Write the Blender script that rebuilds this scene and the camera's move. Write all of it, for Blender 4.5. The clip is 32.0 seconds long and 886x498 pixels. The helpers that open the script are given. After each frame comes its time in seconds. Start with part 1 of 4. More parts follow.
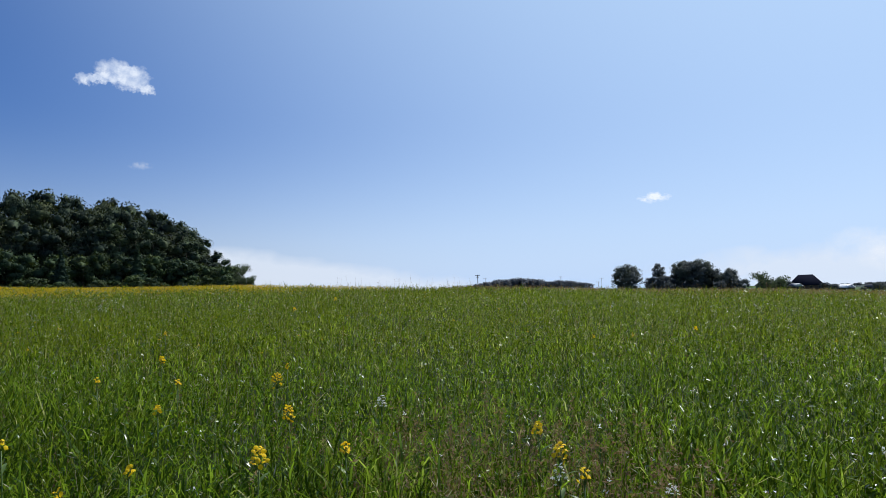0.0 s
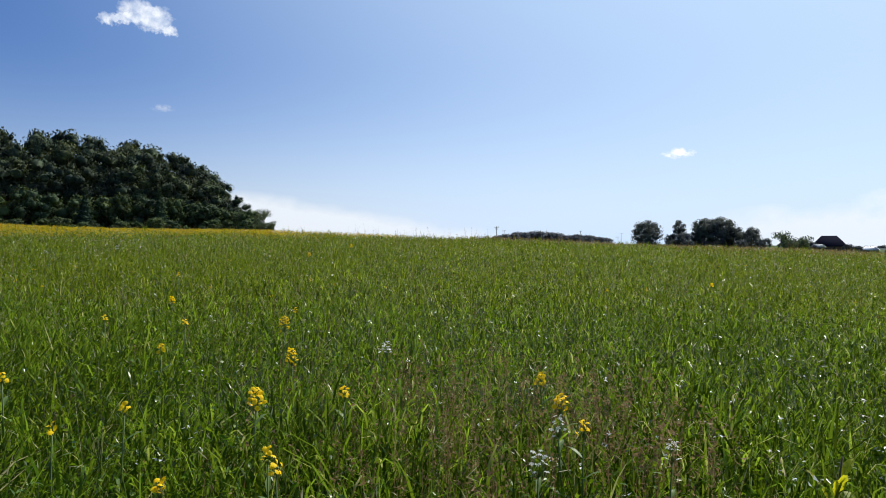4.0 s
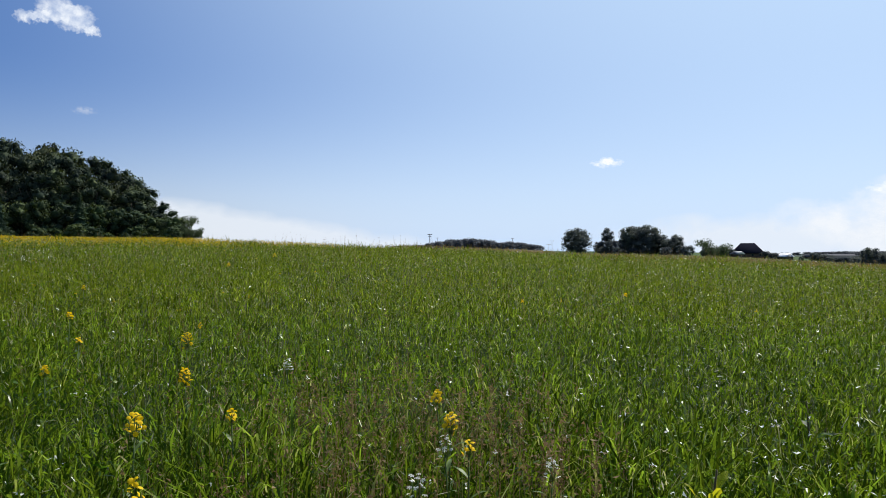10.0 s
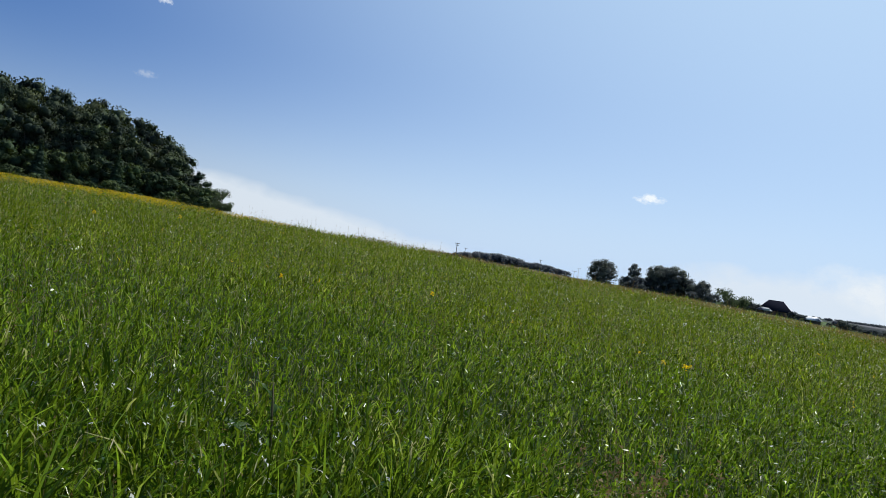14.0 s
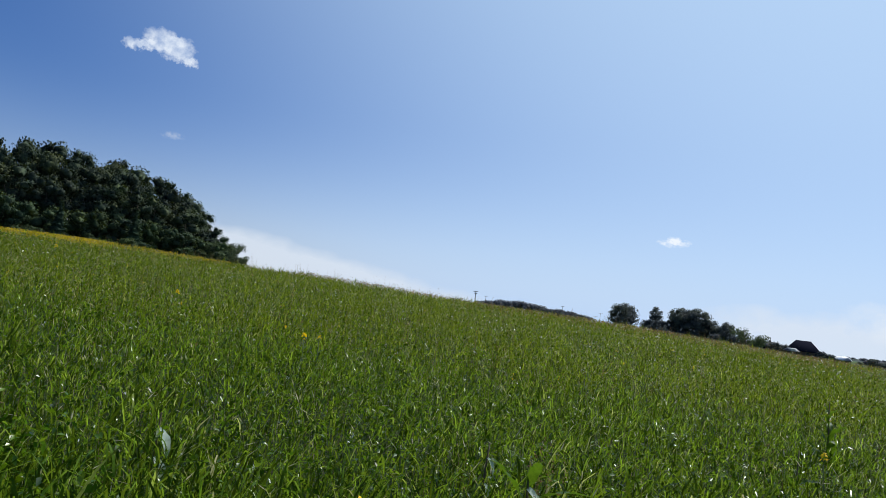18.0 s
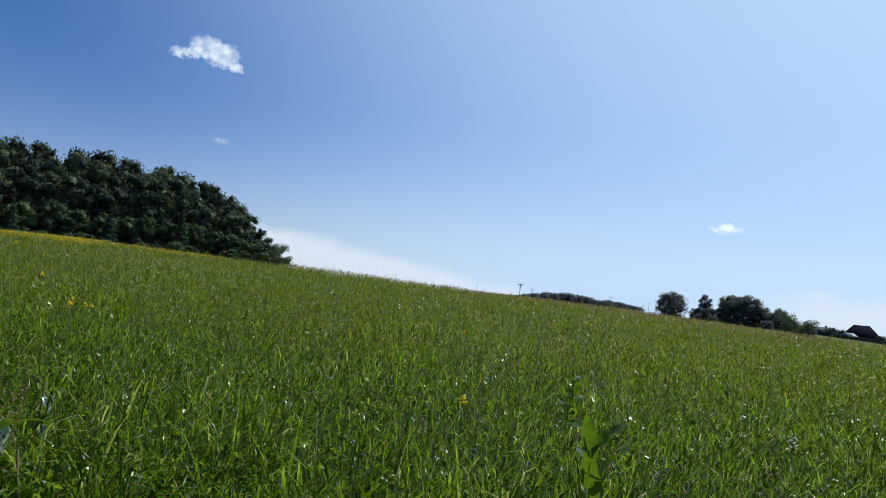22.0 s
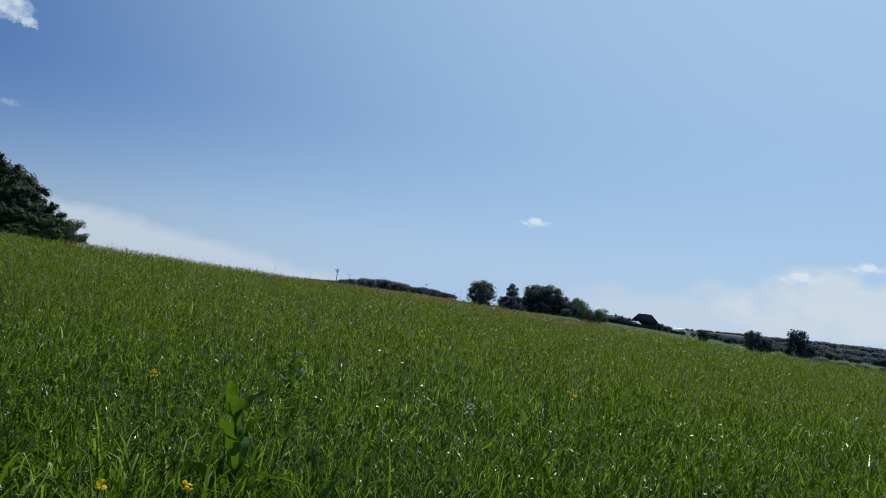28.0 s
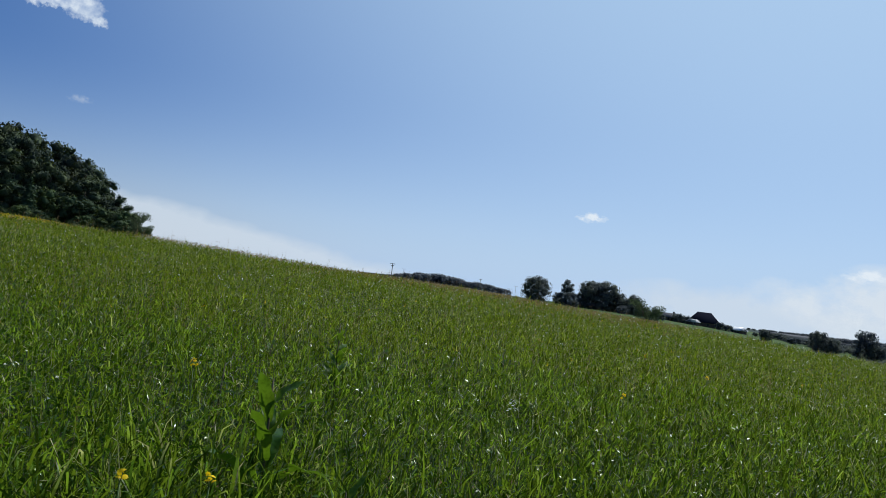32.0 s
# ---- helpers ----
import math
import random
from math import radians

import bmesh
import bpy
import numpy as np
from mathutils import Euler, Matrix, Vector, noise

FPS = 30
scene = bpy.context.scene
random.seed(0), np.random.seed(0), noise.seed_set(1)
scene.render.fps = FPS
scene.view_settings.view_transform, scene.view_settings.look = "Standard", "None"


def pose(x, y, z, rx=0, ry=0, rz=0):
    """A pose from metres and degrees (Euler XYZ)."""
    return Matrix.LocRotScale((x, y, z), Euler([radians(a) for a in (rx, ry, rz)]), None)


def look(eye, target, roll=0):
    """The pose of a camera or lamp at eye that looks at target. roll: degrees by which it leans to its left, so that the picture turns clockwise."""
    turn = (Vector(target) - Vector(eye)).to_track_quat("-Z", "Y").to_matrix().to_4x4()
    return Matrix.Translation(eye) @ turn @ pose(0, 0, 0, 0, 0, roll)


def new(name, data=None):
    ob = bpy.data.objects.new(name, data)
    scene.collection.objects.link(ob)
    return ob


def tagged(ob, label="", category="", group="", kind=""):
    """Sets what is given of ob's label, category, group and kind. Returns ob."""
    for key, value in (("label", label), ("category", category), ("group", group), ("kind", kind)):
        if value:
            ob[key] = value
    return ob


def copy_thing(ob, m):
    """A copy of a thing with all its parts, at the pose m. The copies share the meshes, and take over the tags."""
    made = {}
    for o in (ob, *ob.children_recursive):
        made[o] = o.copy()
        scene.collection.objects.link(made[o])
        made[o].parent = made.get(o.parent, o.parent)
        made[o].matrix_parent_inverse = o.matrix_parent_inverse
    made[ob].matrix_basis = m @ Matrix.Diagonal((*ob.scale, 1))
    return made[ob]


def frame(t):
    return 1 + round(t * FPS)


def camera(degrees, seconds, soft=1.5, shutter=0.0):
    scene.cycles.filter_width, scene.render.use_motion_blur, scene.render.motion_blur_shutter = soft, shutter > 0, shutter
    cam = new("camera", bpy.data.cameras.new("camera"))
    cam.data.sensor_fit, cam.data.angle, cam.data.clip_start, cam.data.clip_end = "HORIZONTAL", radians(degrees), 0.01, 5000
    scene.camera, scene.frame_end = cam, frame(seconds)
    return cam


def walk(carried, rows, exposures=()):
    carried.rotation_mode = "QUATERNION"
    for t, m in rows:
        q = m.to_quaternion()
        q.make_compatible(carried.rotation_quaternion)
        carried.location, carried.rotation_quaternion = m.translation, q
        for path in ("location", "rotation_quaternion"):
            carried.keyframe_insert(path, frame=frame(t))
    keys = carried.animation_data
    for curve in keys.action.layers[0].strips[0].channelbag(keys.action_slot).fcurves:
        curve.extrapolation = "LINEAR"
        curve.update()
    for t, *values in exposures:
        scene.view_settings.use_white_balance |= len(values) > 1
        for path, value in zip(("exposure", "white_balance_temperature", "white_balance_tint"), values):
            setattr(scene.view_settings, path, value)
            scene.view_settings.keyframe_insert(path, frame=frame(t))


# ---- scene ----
cam = camera(62.0, 32.0, soft=0.6)

# seconds, x, y, z, yaw, pitch, roll
PATH = [
    (0.0, -0.100, -0.094, 1.406, -1.76, 3.01, 1.99),
    (0.5, -0.070, -0.060, 1.400, -1.07, 1.79, 1.43),
    (1.0, -0.060, -0.030, 1.385, 0.56, 0.35, 0.67),
    (1.5, -0.050, 0.000, 1.372, 0.95, -0.81, 0.77),
    (2.0, -0.047, 0.000, 1.366, 0.01, -0.71, -0.02),
    (2.5, -0.045, 0.000, 1.368, 0.36, -0.78, 0.33),
    (3.0, -0.042, 0.000, 1.372, -0.07, -0.69, 0.24),
    (3.5, -0.038, 0.000, 1.376, -0.24, -0.84, 0.45),
    (5.5, -0.004, 0.002, 1.400, -0.51, -0.50, -0.24),
    (6.0, 0.001, 0.012, 1.399, -0.08, -0.43, 0.08),
    (6.5, 0.012, 0.028, 1.399, -0.64, -0.29, -0.17),
    (7.0, 0.024, 0.050, 1.398, -1.24, -0.55, 0.34),
    (7.5, 0.036, 0.074, 1.397, -1.19, -0.49, 0.15),
    (8.0, 0.046, 0.096, 1.393, -0.87, -0.85, -0.24),
    (8.5, 0.057, 0.114, 1.389, -1.18, -0.29, -0.24),
    (9.0, 0.066, 0.110, 1.390, -1.14, -0.43, -0.19),
    (9.5, 0.086, 0.061, 1.406, -1.59, -0.58, 0.15),
    (10.0, 0.161, 0.010, 1.432, -5.46, -0.27, 0.36),
    (10.4, 0.382, 0.047, 1.449, -14.39, 1.95, -2.99),
    (10.5, 0.421, 0.066, 1.451, -15.34, 1.77, -3.65),
    (11.0, 0.738, 0.184, 1.446, -16.87, 2.28, -5.99),
    (11.5, 1.102, 0.228, 1.409, -10.53, 1.11, -6.05),
    (12.0, 1.492, 0.265, 1.367, -8.11, 2.03, -5.39),
    (12.5, 1.880, 0.283, 1.345, -8.99, 1.41, -4.33),
    (13.0, 2.249, 0.306, 1.330, -5.26, -0.13, -4.90),
    (13.5, 2.660, 0.320, 1.307, -5.93, 1.44, -8.55),
    (14.0, 3.154, 0.333, 1.281, -3.02, 0.30, -8.30),
    (14.5, 3.574, 0.348, 1.257, -3.71, 2.64, -7.39),
    (15.0, 4.024, 0.364, 1.238, 1.53, -1.88, -4.72),
    (15.5, 4.454, 0.370, 1.225, -8.32, 2.15, -7.98),
    (17.5, 6.447, 0.468, 1.020, -1.49, 1.85, -5.66),
    (18.0, 6.756, 0.412, 1.031, -1.04, 3.93, -6.70),
    (18.2, 6.836, 0.390, 1.034, 0.88, 2.02, -7.05),
    (18.5, 7.018, 0.366, 1.036, -1.11, 2.55, -8.58),
    (18.8, 7.215, 0.359, 1.035, -2.56, 2.90, -7.76),
    (19.0, 7.324, 0.366, 1.032, -2.90, 4.02, -6.96),
    (19.5, 7.755, 0.420, 1.020, 1.54, 2.06, -5.66),
    (19.6, 7.797, 0.434, 1.017, 1.64, 1.83, -4.88),
    (20.0, 8.086, 0.484, 1.005, -1.00, 1.98, -7.53),
    (20.5, 8.405, 0.520, 0.995, 2.44, 2.92, -6.70),
    (21.0, 8.721, 0.517, 0.994, 1.07, 3.58, -6.86),
    (21.5, 9.005, 0.484, 0.997, 0.32, 4.40, -5.81),
    (22.0, 9.260, 0.446, 1.000, 2.79, 3.15, -5.09),
    (22.5, 9.422, 0.408, 1.010, 2.32, 3.61, -5.02),
    (23.0, 9.536, 0.354, 1.022, 2.34, 3.67, -4.87),
    (23.5, 9.620, 0.278, 1.030, -1.58, 5.98, -3.21),
    (24.0, 9.700, 0.202, 1.039, -0.48, 2.55, -7.26),
    (24.5, 9.765, 0.151, 1.048, 0.60, 3.88, -4.88),
    (25.0, 9.810, 0.125, 1.052, -2.82, 4.24, -6.13),
    (25.5, 9.830, 0.106, 1.050, -3.26, 5.31, -5.99),
    (26.0, 9.835, 0.085, 1.040, -6.32, 4.75, -6.31),
    (26.5, 9.840, 0.065, 1.029, -6.98, 5.42, -4.87),
    (28.5, 10.021, 0.162, 1.027, -11.94, 3.10, -6.63),
    (29.0, 9.993, 0.189, 1.043, -9.88, 3.18, -6.34),
    (29.5, 9.987, 0.213, 1.053, -8.16, 2.52, -5.61),
    (30.0, 9.956, 0.227, 1.047, -7.84, 2.90, -5.83),
    (30.5, 9.976, 0.234, 1.029, -7.65, 2.40, -5.59),
    (31.0, 9.995, 0.238, 1.017, -7.91, 2.30, -5.06),
    (31.5, 10.041, 0.240, 1.017, -6.73, 2.25, -6.52),
    (32.0, 10.098, 0.242, 1.022, -7.06, 2.56, -6.91),
]
walk(cam, [(t, pose(x, y, z, 90 + p, r, w)) for t, x, y, z, w, p, r in PATH],
     exposures=[(0.0, -0.10, 6050, 10), (2.0, 0.13, 6500, 9), (9.7, 0.12, 6550, 10), (10.6, -0.28, 6150, 8), (11.5, -0.29, 6150, 8), (13.0, -0.13, 6350, 7), (14.5, -0.09, 6250, 7),
                (17.5, -0.12, 6150, 9), (19.0, -0.16, 6100, 8), (20.0, -0.06, 6150, 10), (21.0, 0.0, 6250, 10), (22.0, -0.06, 6050, 6), (23.1, -0.06, 6100, 5), (24.0, -0.34, 5800, 2), (25.0, -0.25, 5850, 3), (26.2, -0.42, 5780, 1), (26.5, -0.43, 5800, 1), (29.0, -0.45, 5880, 6), (30.0, -0.35, 5900, 6), (32.0, -0.31, 6000, 6)])

# ---- light ----
SUN_AZ, SUN_EL = 46.0, 49.0  # degrees right of +y, degrees above the horizon

world = bpy.data.worlds.new("world")
scene.world = world
world.use_nodes = True
wt = world.node_tree
wt.nodes.clear()
sky = wt.nodes.new("ShaderNodeTexSky")
sky.sky_type, sky.sun_disc = "NISHITA", False
sky.sun_elevation, sky.sun_rotation = radians(SUN_EL), radians(SUN_AZ)
sky.altitude, sky.air_density, sky.dust_density, sky.ozone_density = 300, 1.0, 0.7, 1.6


def world_node(kind, **inputs):
    node = wt.nodes.new(kind)
    for k, v in inputs.items():
        if isinstance(v, bpy.types.NodeSocket):
            wt.links.new(v, node.inputs[k.replace("_", " ")])
        else:
            node.inputs[k.replace("_", " ")].default_value = v
    return node


def world_mix(fac, a, b):
    node = wt.nodes.new("ShaderNodeMix")
    node.data_type = "RGBA"
    wt.links.new(fac, node.inputs[0])
    wt.links.new(a, node.inputs[6])
    node.inputs[7].default_value = (*b, 1)
    return node.outputs[2]


def world_range(value, a, b, low, high):
    node = world_node("ShaderNodeMapRange", Value=value)
    node.interpolation_type = "SMOOTHSTEP"
    for k, v in zip(("From Min", "From Max", "To Min", "To Max"), (a, b, low, high)):
        node.inputs[k].default_value = v
    return node.outputs[0]


# summer haze: white towards the horizon and round the sun
a, e = radians(SUN_AZ), radians(SUN_EL)
to_sun = Vector((math.sin(a) * math.cos(e), math.cos(a) * math.cos(e), math.sin(e)))
way = wt.nodes.new("ShaderNodeTexCoord").outputs["Generated"]
deep = world_node("ShaderNodeHueSaturation", Saturation=1.34, Value=0.76, Color=sky.outputs[0]).outputs[0]
tint = wt.nodes.new("ShaderNodeMix")
tint.data_type, tint.blend_type = "RGBA", "MULTIPLY"
tint.inputs[0].default_value, tint.inputs[7].default_value = 1.0, (1.05, 0.95, 1.19, 1)
wt.links.new(deep, tint.inputs[6])
deep = tint.outputs[2]
dot = wt.nodes.new("ShaderNodeVectorMath")
dot.operation = "DOT_PRODUCT"
wt.links.new(way, dot.inputs[0])
dot.inputs[1].default_value = to_sun
hazed = world_mix(world_range(dot.outputs["Value"], 0.29, 0.98, 0.0, 0.83), deep, (6.1, 7.95, 9.9))
up = world_node("ShaderNodeSeparateXYZ", Vector=way).outputs[2]
level = wt.nodes.new("ShaderNodeVectorMath")
level.operation = "DOT_PRODUCT"
wt.links.new(way, level.inputs[0])
level.inputs[1].default_value = (math.sin(a), math.cos(a), 0)
low = wt.nodes.new("ShaderNodeMath")
low.operation = "MULTIPLY"
wt.links.new(world_range(up, -0.05, 0.24, 0.9, 0.0), low.inputs[0])
wt.links.new(world_range(level.outputs["Value"], 0.15, 0.8, 0.25, 1.0), low.inputs[1])
hazed = world_mix(low.outputs[0], hazed, (5.7, 7.5, 10.0))
bg = world_node("ShaderNodeBackground", Color=hazed, Strength=0.105)
wout = wt.nodes.new("ShaderNodeOutputWorld")
wt.links.new(bg.outputs[0], wout.inputs[0])

sun = new("sun", bpy.data.lights.new("sun", "SUN"))
sun.data.energy, sun.data.angle, sun.data.color = 5.0, radians(0.53), (1.0, 0.95, 0.87)
sun.matrix_world = look(to_sun * 60, (0, 0, 0))


# ---- materials ----
class Nodes:
    """A short way to write node materials."""

    def __init__(self, name):
        self.mat = bpy.data.materials.new(name)
        self.mat.use_nodes = True
        self.nt = self.mat.node_tree
        self.nt.nodes.clear()
        self.out = self.nt.nodes.new("ShaderNodeOutputMaterial")

    def add(self, kind, **inputs):
        node = self.nt.nodes.new(kind)
        for k, v in inputs.items():
            self.set(node, k.replace("_", " "), v)
        return node

    def set(self, node, key, v):
        if isinstance(v, bpy.types.NodeSocket):
            self.nt.links.new(v, node.inputs[key])
        else:
            node.inputs[key].default_value = v

    def coords(self, kind="Object"):
        return self.nt.nodes.new("ShaderNodeTexCoord").outputs[kind]

    def place(self):
        return self.nt.nodes.new("ShaderNodeNewGeometry").outputs["Position"]

    def noise(self, scale, vector, detail=4, rough=0.55):
        return self.add("ShaderNodeTexNoise", Vector=vector, Scale=scale, Detail=detail, Roughness=rough).outputs["Fac"]

    def ramp(self, fac, *stops):
        node = self.nt.nodes.new("ShaderNodeValToRGB")
        r = node.color_ramp
        while len(r.elements) < len(stops):
            r.elements.new(0.5)
        for el, (p, c) in zip(r.elements, stops):
            el.position, el.color = p, (*c, 1)
        self.nt.links.new(fac, node.inputs[0])
        return node.outputs[0]

    def mix(self, fac, a, b, kind="MIX"):
        node = self.nt.nodes.new("ShaderNodeMix")
        node.data_type, node.blend_type = "RGBA", kind
        for key, v in ((0, fac), (6, a), (7, b)):
            if isinstance(v, bpy.types.NodeSocket):
                self.nt.links.new(v, node.inputs[key])
            else:
                node.inputs[key].default_value = v if key == 0 else (*v, 1)
        return node.outputs[2]

    def math(self, op, a, b=0.0, clamp=False):
        node = self.nt.nodes.new("ShaderNodeMath")
        node.operation, node.use_clamp = op, clamp
        for i, v in enumerate((a, b)):
            if isinstance(v, bpy.types.NodeSocket):
                self.nt.links.new(v, node.inputs[i])
            else:
                node.inputs[i].default_value = v
        return node.outputs[0]

    def bump(self, height, strength=0.3, distance=0.02):
        return self.add("ShaderNodeBump", Height=height, Strength=strength, Distance=distance).outputs[0]

    def surface(self, color, rough=0.7, spec=0.3, normal=None, metallic=0.0):
        node = self.add("ShaderNodeBsdfPrincipled", Roughness=rough, Metallic=metallic)
        self.set(node, "Specular IOR Level", spec)
        self.set(node, "Base Color", color if isinstance(color, bpy.types.NodeSocket) else (*color, 1))
        if normal:
            self.set(node, "Normal", normal)
        return node.outputs[0]

    def done(self, shader):
        self.nt.links.new(shader, self.out.inputs[0])
        return self.mat


def leafy(name, stops, share=0.35, rough=0.4, spec=0.4, patch=None, per="Random Per Island", thin=(0.42, 0.55, 0.03), vary=0.0, glossy=0.0, spots=None):
    """A leaf or blade: colour per piece, broad patches, light that comes through."""
    n = Nodes(name)
    geo = n.nt.nodes.new("ShaderNodeNewGeometry")
    rnd = geo.outputs["Random Per Island"] if per == "Random Per Island" else n.nt.nodes.new("ShaderNodeObjectInfo").outputs["Random"]
    col = n.ramp(rnd, *stops)
    if patch:
        scale, other, low, high = patch
        f = n.ramp(n.noise(scale, geo.outputs["Position"], 3), (low, (0, 0, 0)), (high, (1, 1, 1)))
        col = n.mix(f, col, n.mix(0.75, col, other))
    # Mottling on leaves; on grass and crowns, shade in gaps painted dark.
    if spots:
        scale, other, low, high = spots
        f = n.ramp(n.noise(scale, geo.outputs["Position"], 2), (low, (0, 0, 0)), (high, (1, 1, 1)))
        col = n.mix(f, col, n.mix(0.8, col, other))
    if vary:
        own = n.nt.nodes.new("ShaderNodeObjectInfo").outputs["Random"]
        col = n.mix(1.0, col, n.ramp(own, (0.0, (1 - vary, 1 - vary, 1 - vary * 0.6)), (0.5, (1, 1, 1)), (1.0, (1 + vary, 1 + vary * 0.8, 1))), "MULTIPLY")
    if glossy:
        shine = n.math("FRACT", n.math("MULTIPLY", rnd, 37.0))
        spec = n.math("MULTIPLY", n.math("MULTIPLY", n.math("LESS_THAN", shine, glossy), n.math("GREATER_THAN", rnd, 0.4)), spec)
    body = n.surface(col, rough, spec)
    thin = n.add("ShaderNodeBsdfTranslucent", Color=n.mix(0.35, col, thin, "MIX")).outputs[0]
    both = n.nt.nodes.new("ShaderNodeMixShader")
    both.inputs[0].default_value = share
    n.nt.links.new(body, both.inputs[1])
    n.nt.links.new(thin, both.inputs[2])
    return n.done(both.outputs[0])


def plain(name, a, b, scale=6.0, rough=0.7, spec=0.3, bump=0.2, metallic=0.0):
    """A surface of two tones with fine relief."""
    n = Nodes(name)
    v = n.coords()
    big, fine = n.noise(scale, v, 5), n.noise(scale * 9, v, 3)
    col = n.mix(n.math("MULTIPLY", fine, 0.5), n.mix(big, a, b), b)
    return n.done(n.surface(col, rough, spec, n.bump(fine, bump), metallic))


# Near-black share of blades, and spots: shade in the sward put into colour.
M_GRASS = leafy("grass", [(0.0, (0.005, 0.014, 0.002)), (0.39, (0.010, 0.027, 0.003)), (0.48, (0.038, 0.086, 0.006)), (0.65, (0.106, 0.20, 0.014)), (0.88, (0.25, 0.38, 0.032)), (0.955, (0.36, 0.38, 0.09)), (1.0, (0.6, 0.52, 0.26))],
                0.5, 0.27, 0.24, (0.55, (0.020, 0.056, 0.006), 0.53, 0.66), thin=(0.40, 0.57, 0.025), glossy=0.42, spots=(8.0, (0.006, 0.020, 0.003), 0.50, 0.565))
# Far blades: shade again painted in by the dark share and spots.
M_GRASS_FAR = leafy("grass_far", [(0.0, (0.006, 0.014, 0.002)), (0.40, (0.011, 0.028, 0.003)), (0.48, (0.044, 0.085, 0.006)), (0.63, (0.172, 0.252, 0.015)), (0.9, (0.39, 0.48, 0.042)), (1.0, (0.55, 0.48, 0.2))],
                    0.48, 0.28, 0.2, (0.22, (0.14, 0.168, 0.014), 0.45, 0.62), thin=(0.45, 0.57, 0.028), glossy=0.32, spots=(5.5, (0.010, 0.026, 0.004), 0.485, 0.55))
# Deep green herbs; their near-black share is painted-in shade of the gaps.
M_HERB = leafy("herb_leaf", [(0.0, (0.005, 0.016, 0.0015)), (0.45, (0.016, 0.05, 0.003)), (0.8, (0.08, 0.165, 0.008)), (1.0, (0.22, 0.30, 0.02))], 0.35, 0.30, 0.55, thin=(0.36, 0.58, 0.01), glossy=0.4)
M_STALK = leafy("stalk", [(0.0, (0.12, 0.070, 0.028)), (0.5, (0.21, 0.135, 0.055)), (1.0, (0.36, 0.27, 0.13))], 0.3, 0.7, 0.2, thin=(0.42, 0.28, 0.11))
M_DOCK = leafy("dock_leaf", [(0.0, (0.014, 0.052, 0.004)), (0.5, (0.028, 0.09, 0.006)), (1.0, (0.08, 0.145, 0.012))], 0.38, 0.5, 0.2, (14.0, (0.07, 0.11, 0.012), 0.45, 0.7), per="Object", thin=(0.28, 0.46, 0.01), spots=(60.0, (0.014, 0.05, 0.006), 0.46, 0.66))
# Whitish green stands in for sky sheen on a glossy green leaf.
M_SHEEN = leafy("sheen_leaf", [(0.0, (0.44, 0.53, 0.40)), (1.0, (0.52, 0.60, 0.46))], 0.3, 0.3, 0.6, per="Object", spots=(45.0, (0.2, 0.32, 0.14), 0.5, 0.68))
M_LIME = leafy("lime_leaf", [(0.0, (0.30, 0.36, 0.015)), (1.0, (0.44, 0.46, 0.02))], 0.55, 0.5, 0.3, per="Object", thin=(0.85, 0.72, 0.01), spots=(50.0, (0.2, 0.28, 0.01), 0.5, 0.7))
M_YELLOW = leafy("yellow_petal", [(0.0, (0.82, 0.50, 0.004)), (0.6, (0.9, 0.62, 0.006)), (1.0, (0.92, 0.72, 0.02))], 0.35, 0.6, 0.15, thin=(0.95, 0.7, 0.01))
M_MUSTARD = leafy("mustard_petal", [(0.0, (0.48, 0.30, 0.006)), (0.6, (0.72, 0.49, 0.01)), (1.0, (0.80, 0.62, 0.03))], 0.35, 0.7, 0.1, thin=(0.7, 0.5, 0.02))
M_RUST = leafy("rusty_seed", [(0.0, (0.16, 0.085, 0.03)), (0.6, (0.27, 0.17, 0.06)), (1.0, (0.42, 0.32, 0.14))], 0.3, 0.8, 0.1, thin=(0.42, 0.28, 0.1))
M_SEED = leafy("pale_seed", [(0.0, (0.20, 0.24, 0.09)), (0.6, (0.36, 0.36, 0.17)), (1.0, (0.56, 0.50, 0.30))], 0.35, 0.6, 0.3, thin=(0.5, 0.48, 0.25))
M_WHITE = leafy("white_petal", [(0.0, (0.8, 0.8, 0.72)), (1.0, (0.88, 0.88, 0.83))], 0.6, 0.6, 0.2, thin=(0.9, 0.9, 0.84))
M_STEM = leafy("green_stem", [(0.0, (0.06, 0.11, 0.02)), (1.0, (0.1, 0.15, 0.03))], 0.1, 0.5, 0.3)
M_DRY = leafy("dry_stem", [(0.0, (0.06, 0.055, 0.022)), (1.0, (0.13, 0.10, 0.045))], 0.15, 0.6, 0.3)
# Field trees: distance haze mixed into the leaf colour, paler and bluish.
M_HAZED_LEAF = leafy("hazed_tree_leaf", [(0.0, (0.098, 0.112, 0.122)), (0.6, (0.122, 0.138, 0.140)), (1.0, (0.145, 0.162, 0.15))], 0.4, 0.85, 0.05, (0.09, (0.09, 0.11, 0.07), 0.48, 0.62), vary=0.2, thin=(0.16, 0.18, 0.16), spots=(0.9, (0.08, 0.092, 0.10), 0.48, 0.64))
# Crown spots in these leaf materials: shade between clumps painted dark.
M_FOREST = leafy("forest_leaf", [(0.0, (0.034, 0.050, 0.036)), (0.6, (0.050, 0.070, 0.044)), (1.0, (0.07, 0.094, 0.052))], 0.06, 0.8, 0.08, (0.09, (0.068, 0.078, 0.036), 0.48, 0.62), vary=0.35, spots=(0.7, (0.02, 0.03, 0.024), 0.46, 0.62))
